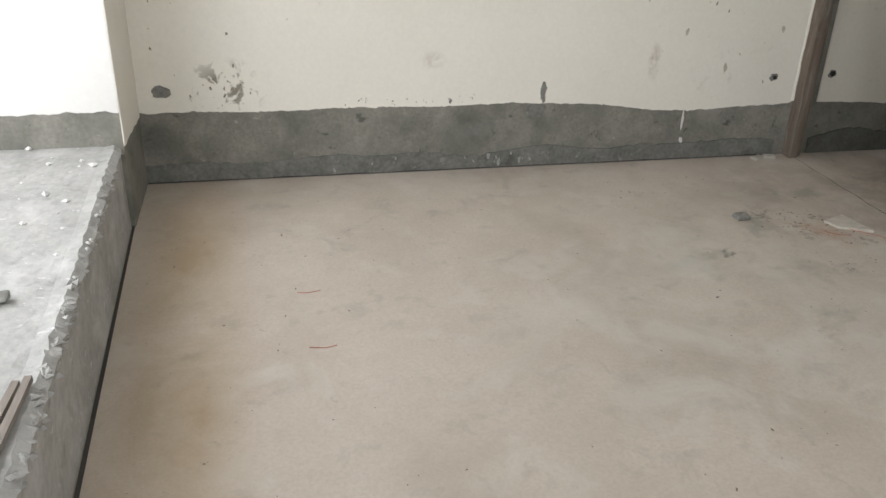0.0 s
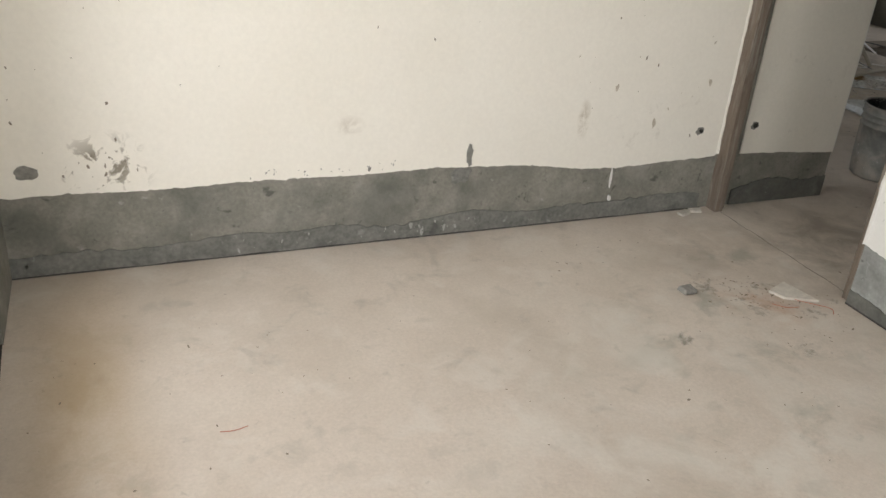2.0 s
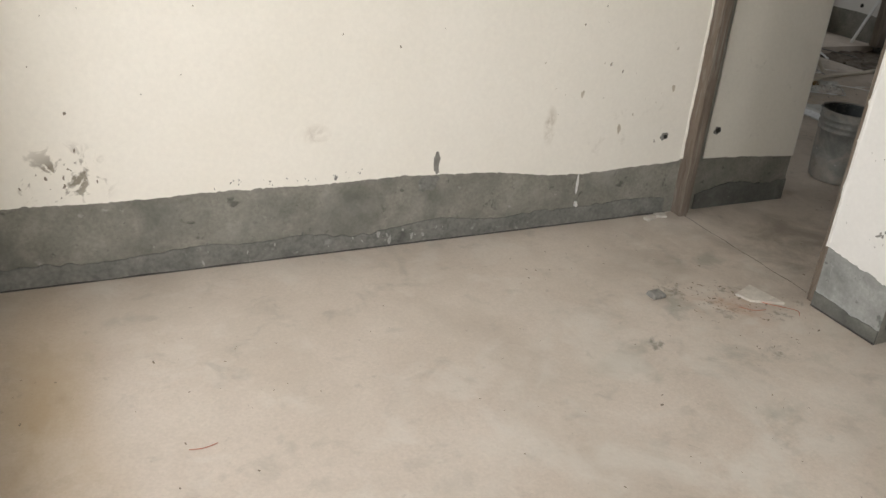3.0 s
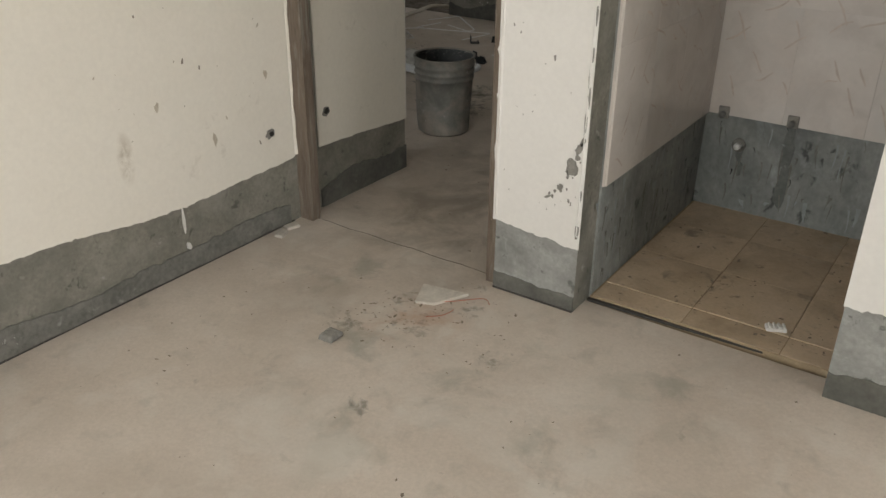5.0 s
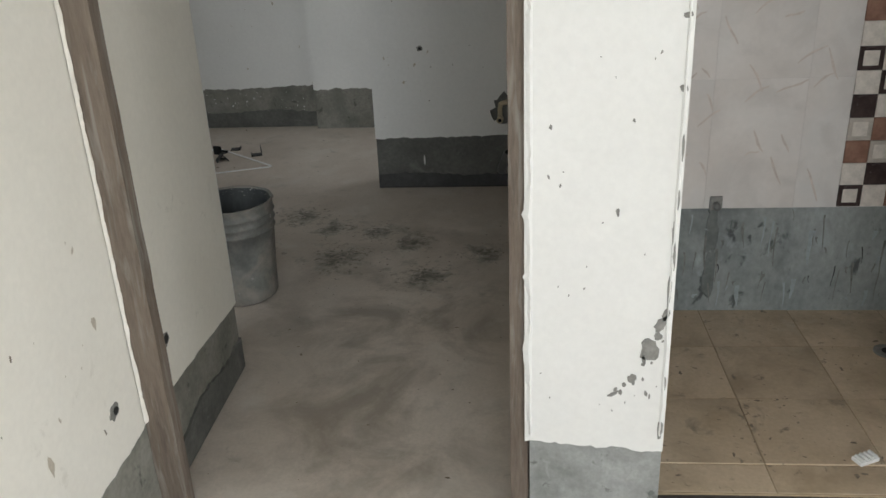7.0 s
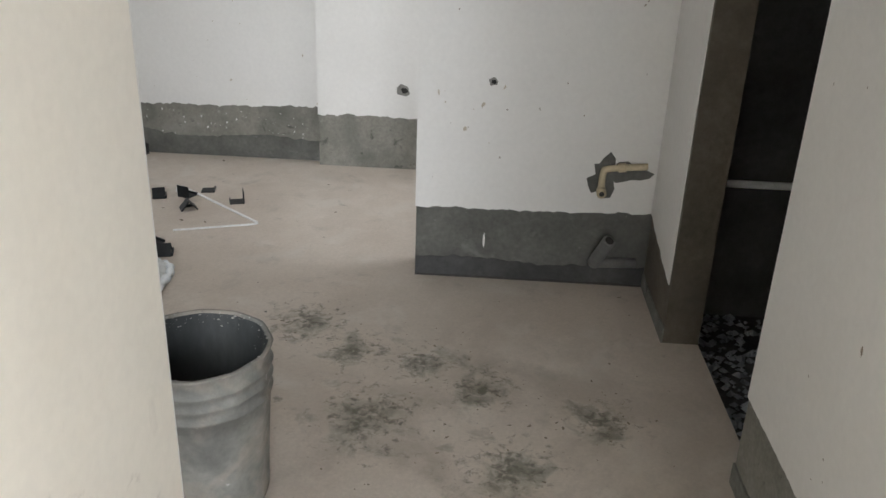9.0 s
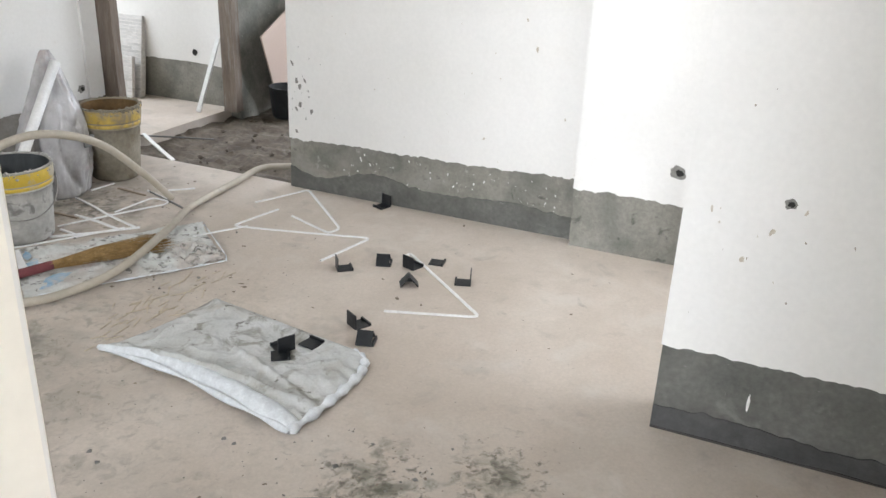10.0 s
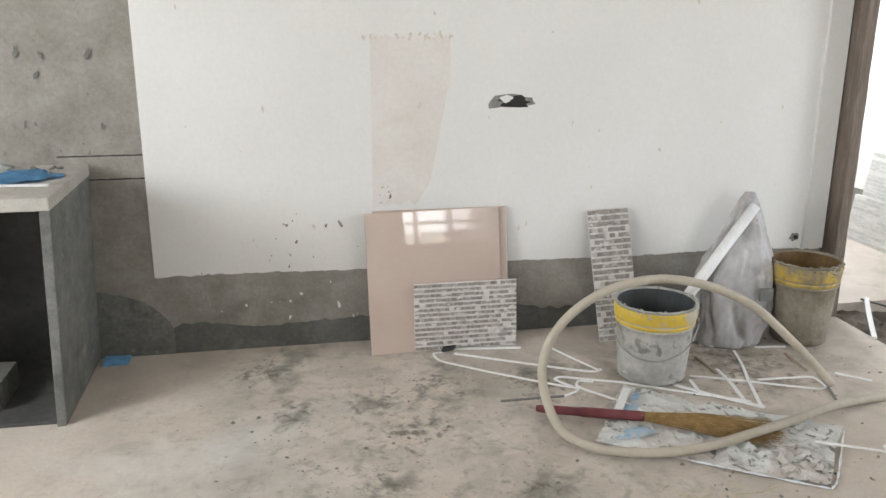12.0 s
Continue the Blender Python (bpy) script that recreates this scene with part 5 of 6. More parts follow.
# ---- sacks and sheets ----
def sack_flat():
    """A flat woven sack lying with its long edge turned up."""
    a, b, c, d = Vector((4.446, 5.505)), Vector((4.918, 5.412)), Vector((4.81, 4.675)), Vector((4.332, 4.705))
    bm = bmesh.new()
    n, m = 100, 130
    rows = []
    for i in range(n + 1):
        row = []
        u = i / n
        for j in range(m + 1):
            v = j / m
            p = a.lerp(b, u).lerp(d.lerp(c, u), v)
            p += Vector((0.035 * math.sin(v * math.pi) * (1 - u), -0.02 * math.sin(u * 3.1)))
            if u > 0.75 and v > 0.85:
                p += Vector((-0.05, 0.03)) * ((u - 0.75) / 0.25) ** 2 * ((v - 0.85) / 0.15) ** 2
            edge = min(u, 1 - u, v, 1 - v)
            z = 0.003 + 0.022 * min(1, edge / 0.12) ** 0.6
            q = Vector((p.x * 7, p.y * 7, 2))
            z += (0.010 * noise.noise(q) + 0.006 * noise.noise(q * 2.7) + 0.006 * (1 - abs(noise.noise(q * 1.1 + Vector((2, 8, 1))))) ** 12 + 0.003 * (1 - abs(noise.noise(q * 2.9))) ** 9) * min(1, edge / 0.08)
            z += 0.028 * math.exp(-((u - 0.05 - 0.20 * v * v) / 0.035) ** 2) * math.sin(v * math.pi) ** 0.4
            z += 0.014 * math.exp(-((u - 0.55 + 0.3 * v) / 0.03) ** 2) * (1 if v > 0.45 else 0) * math.sin(v * math.pi)
            z += 0.005 * math.sin(u * 55) * max(0, v - 0.86) / 0.14
            row.append(bm.verts.new((p.x, p.y, max(0.003, z))))
        rows.append(row)
    for r, s in zip(rows, rows[1:]):
        for j in range(m):
            bm.faces.new((r[j], s[j], s[j + 1], r[j + 1]))
    bmesh.ops.recalc_face_normals(bm, faces=bm.faces[:])
    if rows[9][9].normal.z < 0:
        bmesh.ops.reverse_faces(bm, faces=bm.faces[:])
    low = bmesh.ops.extrude_edge_only(bm, edges=[e for e in bm.edges if e.is_boundary])
    for v in low["geom"]:
        if isinstance(v, bmesh.types.BMVert):
            v.co.z = 0.0005
    hem = bmesh.new()
    tube(hem, smooth_path([(4.332, 4.71, 0.012), (4.364, 4.9, 0.02), (4.425, 5.211, 0.018), (4.445, 5.503, 0.01)]), [0.008 + 0.004 * math.sin(k * 0.8) for k in range(25)], 8)
    bot = bmesh.new()
    tube(bot, smooth_path([(4.335, 4.703, 0.013), (4.46, 4.68, 0.02), (4.58, 4.672, 0.02), (4.69, 4.676, 0.017), (4.765, 4.705, 0.013), (4.80, 4.76, 0.008)]), [0.013 + 0.005 * math.sin(k * 1.3) for k in range(41)], 8)
    return bm, hem, bot


def sack_flap():
    """The folded-over long edge of the sack."""
    bm = bmesh.new()
    line = smooth_path([(4.332, 4.707, 0), (4.379, 4.9, 0), (4.45, 5.232, 0), (4.451, 5.514, 0)], 14)
    rows = []
    for k, p in enumerate(line):
        t = k / (len(line) - 1)
        w = 0.012 + 0.085 * math.sin(math.pi * min(1, t * 0.95 + 0.1)) ** 0.8 * (1 - 0.55 * t)
        row = []
        for j in range(9):
            s = j / 8
            z = 0.004 + 0.040 * math.sin(math.pi * (0.08 + 0.75 * s)) * (0.5 + 0.5 * math.sin(math.pi * t)) + 0.006 * noise.noise(Vector((p.x * 20, p.y * 20, s * 4)))
            row.append(bm.verts.new((p.x + w * s - 0.012, p.y - 0.02 * s, z)))
        rows.append(row)
    for a, b in zip(rows, rows[1:]):
        for j in range(8):
            bm.faces.new((a[j], a[j + 1], b[j + 1], b[j]))
    bmesh.ops.recalc_face_normals(bm, faces=bm.faces[:])
    return bm


sack = empty("cement_sack", 0, 0)
thing("cement_sack", sack, "dusty white woven sack lying flat on the floor", "sack")
cloth, hem, bottom = sack_flat()
sack_cloth = part("cloth", cloth, SACK, sack, smooth=True)
part("hem", hem, SACK_EDGE, sack, "pale turned-up hem", smooth=True)
part("flap", sack_flap(), SACK_EDGE, sack, "pale blue-white folded flap", smooth=True)
part("seam", bottom, SACK_EDGE, sack_cloth, "gathered stitched seam", smooth=True)


def ground_sheet():
    a, b, c, d = Vector((4.859, 6.394)), Vector((5.49, 5.927)), Vector((5.201, 5.588)), Vector((4.584, 6.007))
    bm = bmesh.new()
    n, m = 110, 80
    rows = []
    for i in range(n + 1):
        row = []
        for j in range(m + 1):
            u, v = i / n, j / m
            p = a.lerp(b, u).lerp(d.lerp(c, u), v)
            q = Vector((p.x * 9, p.y * 9, 5))
            p += Vector((0.02 * noise.noise(q * 0.4), 0.02 * noise.noise(q * 0.4 + Vector((4, 4, 4)))))
            lump = max(0.0, 1 - abs(v - 0.72) / 0.3) * max(0.0, u - 0.25)
            crease = (1 - abs(noise.noise(q * 1.3))) ** 10 + 0.6 * (1 - abs(noise.noise(q * 2.6 + Vector((3, 1, 0))))) ** 10
            z = 0.006 + 0.006 * noise.noise(q) + (0.008 + 0.03 * lump) * crease + 0.060 * lump * abs(noise.noise(q * 1.9)) + 0.02 * lump * noise.noise(q * 4)
            row.append(bm.verts.new((p.x, p.y, max(0.002, z))))
        rows.append(row)
    for r, s in zip(rows, rows[1:]):
        for j in range(m):
            bm.faces.new((r[j], s[j], s[j + 1], r[j + 1]))
    bmesh.ops.recalc_face_normals(bm, faces=bm.faces[:])
    if rows[9][9].normal.z < 0:
        bmesh.ops.reverse_faces(bm, faces=bm.faces[:])
    return bm


sheet = empty("plastic_sheet", 0, 0)
thing("plastic_sheet", sheet, "crumpled dirty white plastic sack spread under the broom", "sack")
sheet_body = part("sheet", ground_sheet(), SHEET, sheet, smooth=True)
part("border", tube(bmesh.new(), smooth_path([(4.623, 5.985, 0.006), (4.913, 5.779, 0.008), (5.172, 5.604, 0.008), (5.221, 5.593, 0.008), (5.293, 5.67, 0.01), (5.479, 5.906, 0.008)]), [0.003 + 0.002 * math.sin(k * 1.9) for k in range(41)], 6), SACK_EDGE, sheet_body, "white folded border", smooth=True)
bm = bmesh.new()
for k, (x, y, w, h, t) in enumerate(((4.77, 6.183, 0.16, 0.06, 0.6), (4.744, 6.014, 0.15, 0.07, 0.2), (4.854, 6.277, 0.10, 0.03, 1.0))):
    patch(bm, x, y, w, h, k + 3.0, 0.016, 12, 0.6, t)
part("blue_print", bm, BLUE_PRINT, sheet_body, "faded light blue print")


def standing_bag():
    """A limp plastic bag, wide at its foot and drawn up to a point."""
    bm = bmesh.new()
    rings = []
    n = 110
    for i in range(61):
        t = i / 60
        z = 0.66 * t
        wide = 0.155 * (1 - t ** 2.4) ** 0.9 * (0.9 + 0.35 * math.sin(math.pi * min(1, t * 1.25))) + 0.02
        deep = 0.095 * (1 - t ** 1.3) ** 0.8 + 0.018
        cx, cy = 5.485 + 0.105 * t ** 0.8, 6.84 + 0.09 * t
        ring = []
        for k in range(n):
            a = 2 * math.pi * k / n
            q = Vector((math.cos(a) * 2.0, math.sin(a) * 2.0, z * 3.0 + a * 0.4))
            fold = 1 + 0.26 * noise.noise(q * 0.9) - 0.15 * (1 - abs(noise.noise(q * 0.9 + Vector((5, 1, z))))) ** 8 + 0.06 * (1 - abs(noise.noise(q * 1.9))) ** 8
            fold += 0.05 * noise.noise(Vector((math.cos(a) * 9, math.sin(a) * 9, z * 16))) + (0.35 * noise.noise(Vector((a * 2.2, 3, 0))) if i == 60 else 0)
            squash = 1.0 if i else 0.95
            ring.append(bm.verts.new((cx + wide * fold * squash * math.cos(a), cy + deep * fold * squash * math.sin(a), z)))
        rings.append(ring)
    for p, q in zip(rings, rings[1:]):
        for k in range(n):
            bm.faces.new((p[k], p[(k + 1) % n], q[(k + 1) % n], q[k]))
    bm.faces.new(rings[0][::-1])
    bm.faces.new(rings[-1])
    return bm


bag = empty("plastic_bag", 0.01, -0.06)
thing("plastic_bag", bag, "tall limp grey plastic bag standing against the wall", "bag")
bag_body = part("body", standing_bag(), CLEAR_BAG, bag, smooth=True)
part("print", rough(bevelled(5.566, 6.721, 0.22, 5.626, 6.731, 0.275, 0.002), 0.004, 30), PIPE_GREY, bag_body, "dark printed patch")
thing("white_pipe", finish(tube(bmesh.new(), ((5.085, 6.690, 0.022), (5.590, 6.800, 0.612)), 0.024, 16), "white_pipe", PLASTIC_W, None, True), "white plastic pipe leaning onto a bag behind a bucket", "pipe")

# ---- broom and hose ----
broom = empty("broom", 0, 0)
thing("broom", broom, "grass broom with a dark red handle on the sheet", "broom")
part("handle", tube(bmesh.new(), smooth_path([(4.446, 6.23, 0.03), (4.61, 6.166, 0.032), (4.807, 6.092, 0.034)]), [0.011, 0.0135, 0.0145, 0.0155] + [0.016] * 4 + [0.0185] * 9, 14), RED_HANDLE, broom, "dark red plastic handle", smooth=True)
bm = bmesh.new()
rng = random.Random(12)
for k in range(420):
    w = rng.gauss(0, 0.33)
    l = rng.uniform(0.30, 0.50)
    dx, dy = 0.905, -0.425
    s = rng.uniform(-0.012, 0.012)
    z0, z1 = 0.034 + rng.uniform(-0.012, 0.012), rng.uniform(0.012, 0.04)
    p0 = Vector((4.792 + s * 0.42, 6.098 + s * 0.9, z0))
    side = w * 0.13 * l / 0.5
    p1 = Vector((4.792 + dx * l * 0.5 + side * 0.42 * 0.7, 6.098 + dy * l * 0.5 + side * 0.7, (z0 + z1) / 2 + 0.006))
    p2 = Vector((4.792 + dx * l + side * 0.42, 6.098 + dy * l + side, z1))
    tube(bm, (p0, p1, p2), [0.0016, 0.0014, 0.0007], 3, False)
part("bristles", bm, BRISTLE, broom, "dry brown grass bristles")

hose_pts = [(6.62, 5.95, -0.02), (6.40, 6.05, 0.01), (6.237, 6.129, 0.03), (5.996, 6.122, 0.022), (5.592, 6.072, 0.026), (5.284, 5.93, 0.055), (4.926, 5.843, 0.04), (4.712, 5.859, 0.028), (4.547, 5.944, 0.024), (4.471, 6.073, 0.05),
            (4.451, 6.191, 0.20), (4.528, 6.232, 0.35), (4.708, 6.249, 0.465), (4.962, 6.253, 0.49), (5.249, 6.247, 0.39), (5.485, 6.241, 0.195), (5.656, 6.238, 0.022)]
hose = empty("hose", 0, 0)
thing("hose", hose, "stiff beige garden hose looped above the floor", "hose")
hose_pipe = part("pipe", tube(bmesh.new(), smooth_path(hose_pts, 10), 0.0165, 14), HOSE, hose, smooth=True)
tip = (Vector(hose_pts[-1]) - Vector(hose_pts[-2])).normalized()
part("bore", tube(bmesh.new(), (Vector(hose_pts[-1]), Vector(hose_pts[-1]) + tip * 0.0015), 0.0115, 14), HOLE, hose_pipe, "dark open hose end")

# ---- white edging strips ----
def strip_of(pts, label, w=0.0115, h=0.006, mat=None):
    """A flat springy strip: slightly bowed runs with rounded bends."""
    p3 = [Vector((p[0], p[1], p[2] if len(p) > 2 else 0.004)) for p in pts]
    line = [p3[0]]
    for i, (p, q) in enumerate(zip(p3, p3[1:])):
        d = q - p
        l = d.length
        side = Vector((-d.y, d.x, 0)).normalized() * 0.012 * noise.noise(Vector((p.x * 7, p.y * 7, 1.5))) * min(1, l * 2)
        a = 0.0 if i == 0 else min(0.035, l * 0.3) / l
        b = 1.0 if i == len(p3) - 2 else 1 - min(0.035, l * 0.3) / l
        if i:
            for f in (0.25, 0.5, 0.75):
                e, g = line_end, p + d * a
                line.append(e * (1 - f) ** 2 + p * 2 * f * (1 - f) + g * f * f)
        for k in range(7):
            f = a + (b - a) * k / 6
            if i == 0 and k == 0:
                continue
            line.append(p + d * f + side * math.sin(math.pi * f))
        line_end = p + d * b
    bm = bmesh.new()
    rows = []
    for k, p in enumerate(line):
        d = line[min(k + 1, len(line) - 1)] - line[max(k - 1, 0)]
        s = Vector((-d.y, d.x, 0)).normalized() * w * 0.5
        rows.append([bm.verts.new(p + s * c + Vector((0, 0, z))) for c, z in ((-1, -h / 2), (1, -h / 2), (1, h * 0.3), (0.5, h / 2), (-0.5, h / 2), (-1, h * 0.3))])
    for r, s in zip(rows, rows[1:]):
        for k in range(6):
            bm.faces.new((r[k], r[(k + 1) % 6], s[(k + 1) % 6], s[k]))
    bm.faces.new(rows[0])
    bm.faces.new(rows[-1][::-1])
    bmesh.ops.recalc_face_normals(bm, faces=bm.faces[:])
    return thing("edging_strip", finish(bm, "edging_strip", mat or PLASTIC_W), label, "plastic strip", "white plastic strips on the floor")


BENT = "thin white plastic strip bent on the floor"
STRAIGHT = "straight thin white plastic strip on the floor"
strip_of([(5.844, 5.892), (6.128, 5.773), (5.746, 5.367), (5.674, 5.381), (5.776, 5.64)], BENT)
strip_of([(5.815, 5.743), (5.54, 5.8), (5.715, 5.193), (5.398, 5.255)], BENT)
strip_of([(5.534, 4.931), (5.602, 4.976), (5.646, 4.966), (5.242, 4.49), (5.122, 4.819)], BENT)
strip_of([(4.265, 6.839), (4.601, 6.651), (4.792, 6.552), (4.83, 6.571)], BENT, 0.012)
strip_of([(4.681, 6.862), (4.752, 6.699), (4.818, 6.566)], BENT, 0.007)
strip_of([(4.272, 6.885), (4.416, 6.873), (4.565, 6.855)], STRAIGHT, 0.014)
strip_of([(4.227, 6.868), (4.171, 6.857), (4.186, 6.775), (4.384, 6.616), (4.564, 6.486), (4.683, 6.415), (4.66, 6.391), (4.599, 6.36)], BENT, 0.009)
strip_of([(4.599, 6.36), (4.467, 6.362), (4.349, 6.362)], "thin grey lath on the floor", 0.010, mat=PIPE_GREY)
strip_of([(5.276, 6.173, 0.012), (5.032, 6.336), (4.867, 6.438), (4.639, 6.535), (4.607, 6.515), (4.66, 6.432)], BENT, 0.010)
strip_of([(4.836, 6.178, 0.012), (4.811, 6.246, 0.01), (4.673, 6.435), (4.7, 6.485), (4.756, 6.463)], BENT, 0.010)
strip_of([(4.842, 6.327, 0.03), (4.711, 6.118, 0.03)], "broad white plastic strip lying on the sheet", 0.03)
strip_of([(5.471, 6.652), (5.378, 6.372), (5.284, 6.12, 0.022)], STRAIGHT, 0.012)
strip_of([(5.162, 6.444), (5.366, 6.356), (5.613, 6.236), (5.649, 6.251), (5.654, 6.349), (5.416, 6.362)], BENT, 0.008)
strip_of([(5.302, 6.485), (5.292, 6.342), (5.267, 6.211)], STRAIGHT, 0.014)
strip_of([(5.144, 6.407), (5.134, 6.323)], STRAIGHT, 0.012)
strip_of([(5.061, 6.38), (5.163, 6.247, 0.012), (5.281, 6.091, 0.028)], STRAIGHT, 0.016)
strip_of([(5.583, 6.673), (5.721, 6.655)], STRAIGHT)
strip_of([(5.353, 6.741), (5.418, 6.709)], STRAIGHT)
strip_of([(5.676, 6.587), (5.661, 6.402)], "thin brown wooden lath on the floor", 0.010, mat=CARDBOARD)
strip_of([(5.718, 6.43), (5.593, 6.089)], "thin grey lath on the floor", 0.010, mat=PIPE_GREY)
strip_of([(5.72, 6.44), (5.655, 6.237)], STRAIGHT, 0.009)
strip_of([(5.764, 6.366), (5.861, 6.267)], STRAIGHT, 0.012)
strip_of([(5.276, 6.622), (5.279, 6.445)], "thin brown wooden lath on the floor", 0.012, mat=CARDBOARD)
strip_of([(5.309, 5.826, 0.03), (5.569, 5.739)], STRAIGHT, 0.010)
strip_of([(6.50, 7.165, 0.006), (6.175, 6.67, 0.006)], "white plastic strip lying across the screed edge", 0.022, 0.008)
strip_of([(6.46, 7.155, 0.006), (6.72, 6.82, -0.03)], "thin grey lath on the rubble", 0.012, 0.008, PIPE_GREY)
bm = bmesh.new()
bar(bm, (7.10, 7.24, 0.005), (7.29, 7.145, 0.58), 0.03, 0.012, (1, 0, 0))
thing("leaning_lath", finish(bm, "leaning_lath", PLASTIC_W), "white lath leaning on the door post", "lath")

bm = bevelled(-0.028, -0.012, 0.0, 0.028, 0.012, 0.016, 0.004)
for v in bm.verts:
    v.co.y += 0.25 * v.co.x
    v.co.z += 0.012 * max(0.0, v.co.x / 0.028)
clip = finish(rough(bm, 0.006, 40), "black_clip", PLASTIC_K)
clip.matrix_world = pose(4.245, 6.864, 0.006, 0, 0, -35)
thing("black_clip", clip, "small black plastic clip holding strip ends together", "clip")

# ---- black plastic corner pieces ----
def corner_piece(x, y, turn, tip, z=0.0):
    ob = empty("corner_bracket", x, y, z, turn)
    thing("corner_bracket", ob, "small black plastic corner bracket on the floor", "bracket", "black plastic corner brackets")
    bm = bmesh.new()
    if tip == 0:
        box(bm, -0.03, -0.03, 0.0, 0.03, 0.03, 0.004)
        box(bm, -0.03, 0.026, 0.0042, 0.03, 0.03, 0.055)
    elif tip == 1:
        bar(bm, (-0.035, 0, 0.002), (0.0, 0, 0.042), 0.055, 0.004, (0, 0, 1))
        bar(bm, (0.0005, 0, 0.042), (0.035, 0, 0.002), 0.055, 0.004, (0, 0, 1))
    else:
        box(bm, -0.03, -0.027, 0.0, 0.03, 0.027, 0.004)
    part("plate", bm, PLASTIC_K, ob)
    part("lip", boxes((-0.03, -0.034, 0.0, 0.03, -0.0305 + 0.003, 0.012)), PLASTIC_K, ob)


for x, y, t, k in ((6.101, 5.34, 250, 0), (5.381, 5.136, 40, 0), (5.503, 5.02, 20, 1), (5.533, 4.9, 70, 0), (5.615, 4.832, 10, 2), (5.371, 4.839, 120, 1), (5.489, 4.658, 200, 0), (4.99, 4.851, 60, 0), (4.897, 4.772, 15, 1)):
    corner_piece(x, y, t, k)
for x, y, t, k in ((4.693, 4.966, 150, 0), (4.755, 4.899, 80, 2), (4.643, 4.946, 35, 2)):
    corner_piece(x, y, t, k, 0.027)

# ---- kitchen counter ----
counter = empty("kitchen_counter", 0, 0)
thing("kitchen_counter", counter, "unfinished grey stone kitchen counter with an end panel", "counter")
def leaning(bm):
    """Tilt a counter panel a little outwards at its top."""
    for v in bm.verts:
        v.co.x += 0.035 * v.co.z / 0.787
    return bm


part("end_panel", leaning(rough(bevelled(2.74, 6.465, 0, 2.776, 7.069, 0.787, 0.004), 0.004, 14)), COUNTER, counter)
part("worktop", rough(bevelled(0.2, 6.445, 0.7885, 2.815, 7.069, 0.835, 0.006), 0.003, 14), COUNTER_TOP, counter, "dusty stone worktop")
# unseen panel, added to block light from the recess below the worktop
part("inner_panel", boxes((2.05, 6.48, 0, 2.10, 7.065, 0.787)), COUNTER, counter)
part("front_edge", leaning(rough(bevelled(2.742, 6.456, 0, 2.775, 6.4635, 0.787, 0.002), 0.006, 30)), COUNTER, counter, "rough sawn front edge")
# dark slab paints the shade on the floor beneath the counter
structure("mortar_bed", rough(bevelled(0.2, 6.475, 0.0, 2.738, 7.06, 0.014, 0.004), 0.006, 12), SHADE_CEMENT, "mortar under the counter, darkened for its shade", "floor")
bm = boxes((2.2, 6.58, 0.008, 2.52, 6.83, 0.11))
thing("stone_block", finish(rough(bm, 0.01, 9), "stone_block", MORTAR), "dark stone block under the counter", "block")
def crumpled_cloth(x, y, w, d, turn, seed, height=0.03, n=22):
    """A creased piece of thin cloth with an uneven outline, lying on the counter."""
    bm = bmesh.new()
    grid = []
    for i in range(n + 1):
        row = []
        for j in range(n + 1):
            u, v = i / n - 0.5, j / n - 0.5
            q = Vector((u * 3 + seed, v * 4, seed * 2.3))
            fold = abs(noise.noise(q * 1.6)) * 0.7 + abs(noise.noise(q * 3.7)) * 0.3
            edge = 1 - 0.7 * max(abs(u), abs(v)) * 2
            uu = u * w * (1 + 0.25 * noise.noise(Vector((v * 4, seed, 1))))
            vv = v * d * (1 + 0.25 * noise.noise(Vector((u * 4, seed, 5))))
            c, k = math.cos(math.radians(turn)), math.sin(math.radians(turn))
            row.append(bm.verts.new((x + uu * c - vv * k, y + uu * k + vv * c, 0.840 + height * (0.25 + edge) * fold)))
        grid.append(row)
    for i in range(n):
        for j in range(n):
            bm.faces.new((grid[i][j], grid[i + 1][j], grid[i + 1][j + 1], grid[i][j + 1]))
    bmesh.ops.solidify(bm, geom=bm.faces[:], thickness=0.002)
    return bm


thing("cleaning_cloth", finish(crumpled_cloth(2.60, 6.78, 0.30, 0.24, 35, 3.1, 0.04), "cleaning_cloth", BLUE, None, True), "crumpled light blue cloth on the dusty counter", "cloth")
thing("paper_scrap", finish(crumpled_cloth(2.46, 6.90, 0.22, 0.16, 10, 7.7, 0.05), "paper_scrap", PLASTIC_W, None, True), "crumpled white paper beside the blue cloth", "paper")
bm = bmesh.new()
bar(bm, (2.40, 6.66, 0.842), (2.775, 6.625, 0.842), 0.022, 0.006)
thing("white_strip", finish(bm, "white_strip", PLASTIC_W), "white plastic strip on the counter edge", "plastic strip")
bm = bmesh.new()
rng = random.Random(30)
for _ in range(40):
    crumb(bm, rng.uniform(2.3, 2.74), rng.uniform(6.82, 7.04), 0.836, rng.uniform(0.004, 0.018), rng)
thing("cement_crumbs", finish(bm, "cement_crumbs", PLASTER), "loose grey cement crumbs on the worktop", "rubble")["kind"] = "stuff"
thing("blue_scrap", finish(rough(bevelled(2.80, 6.97, 0.0, 2.90, 7.04, 0.02, 0.006), 0.01, 20), "blue_scrap", BLUE), "small blue plastic scrap beside the counter", "scrap")

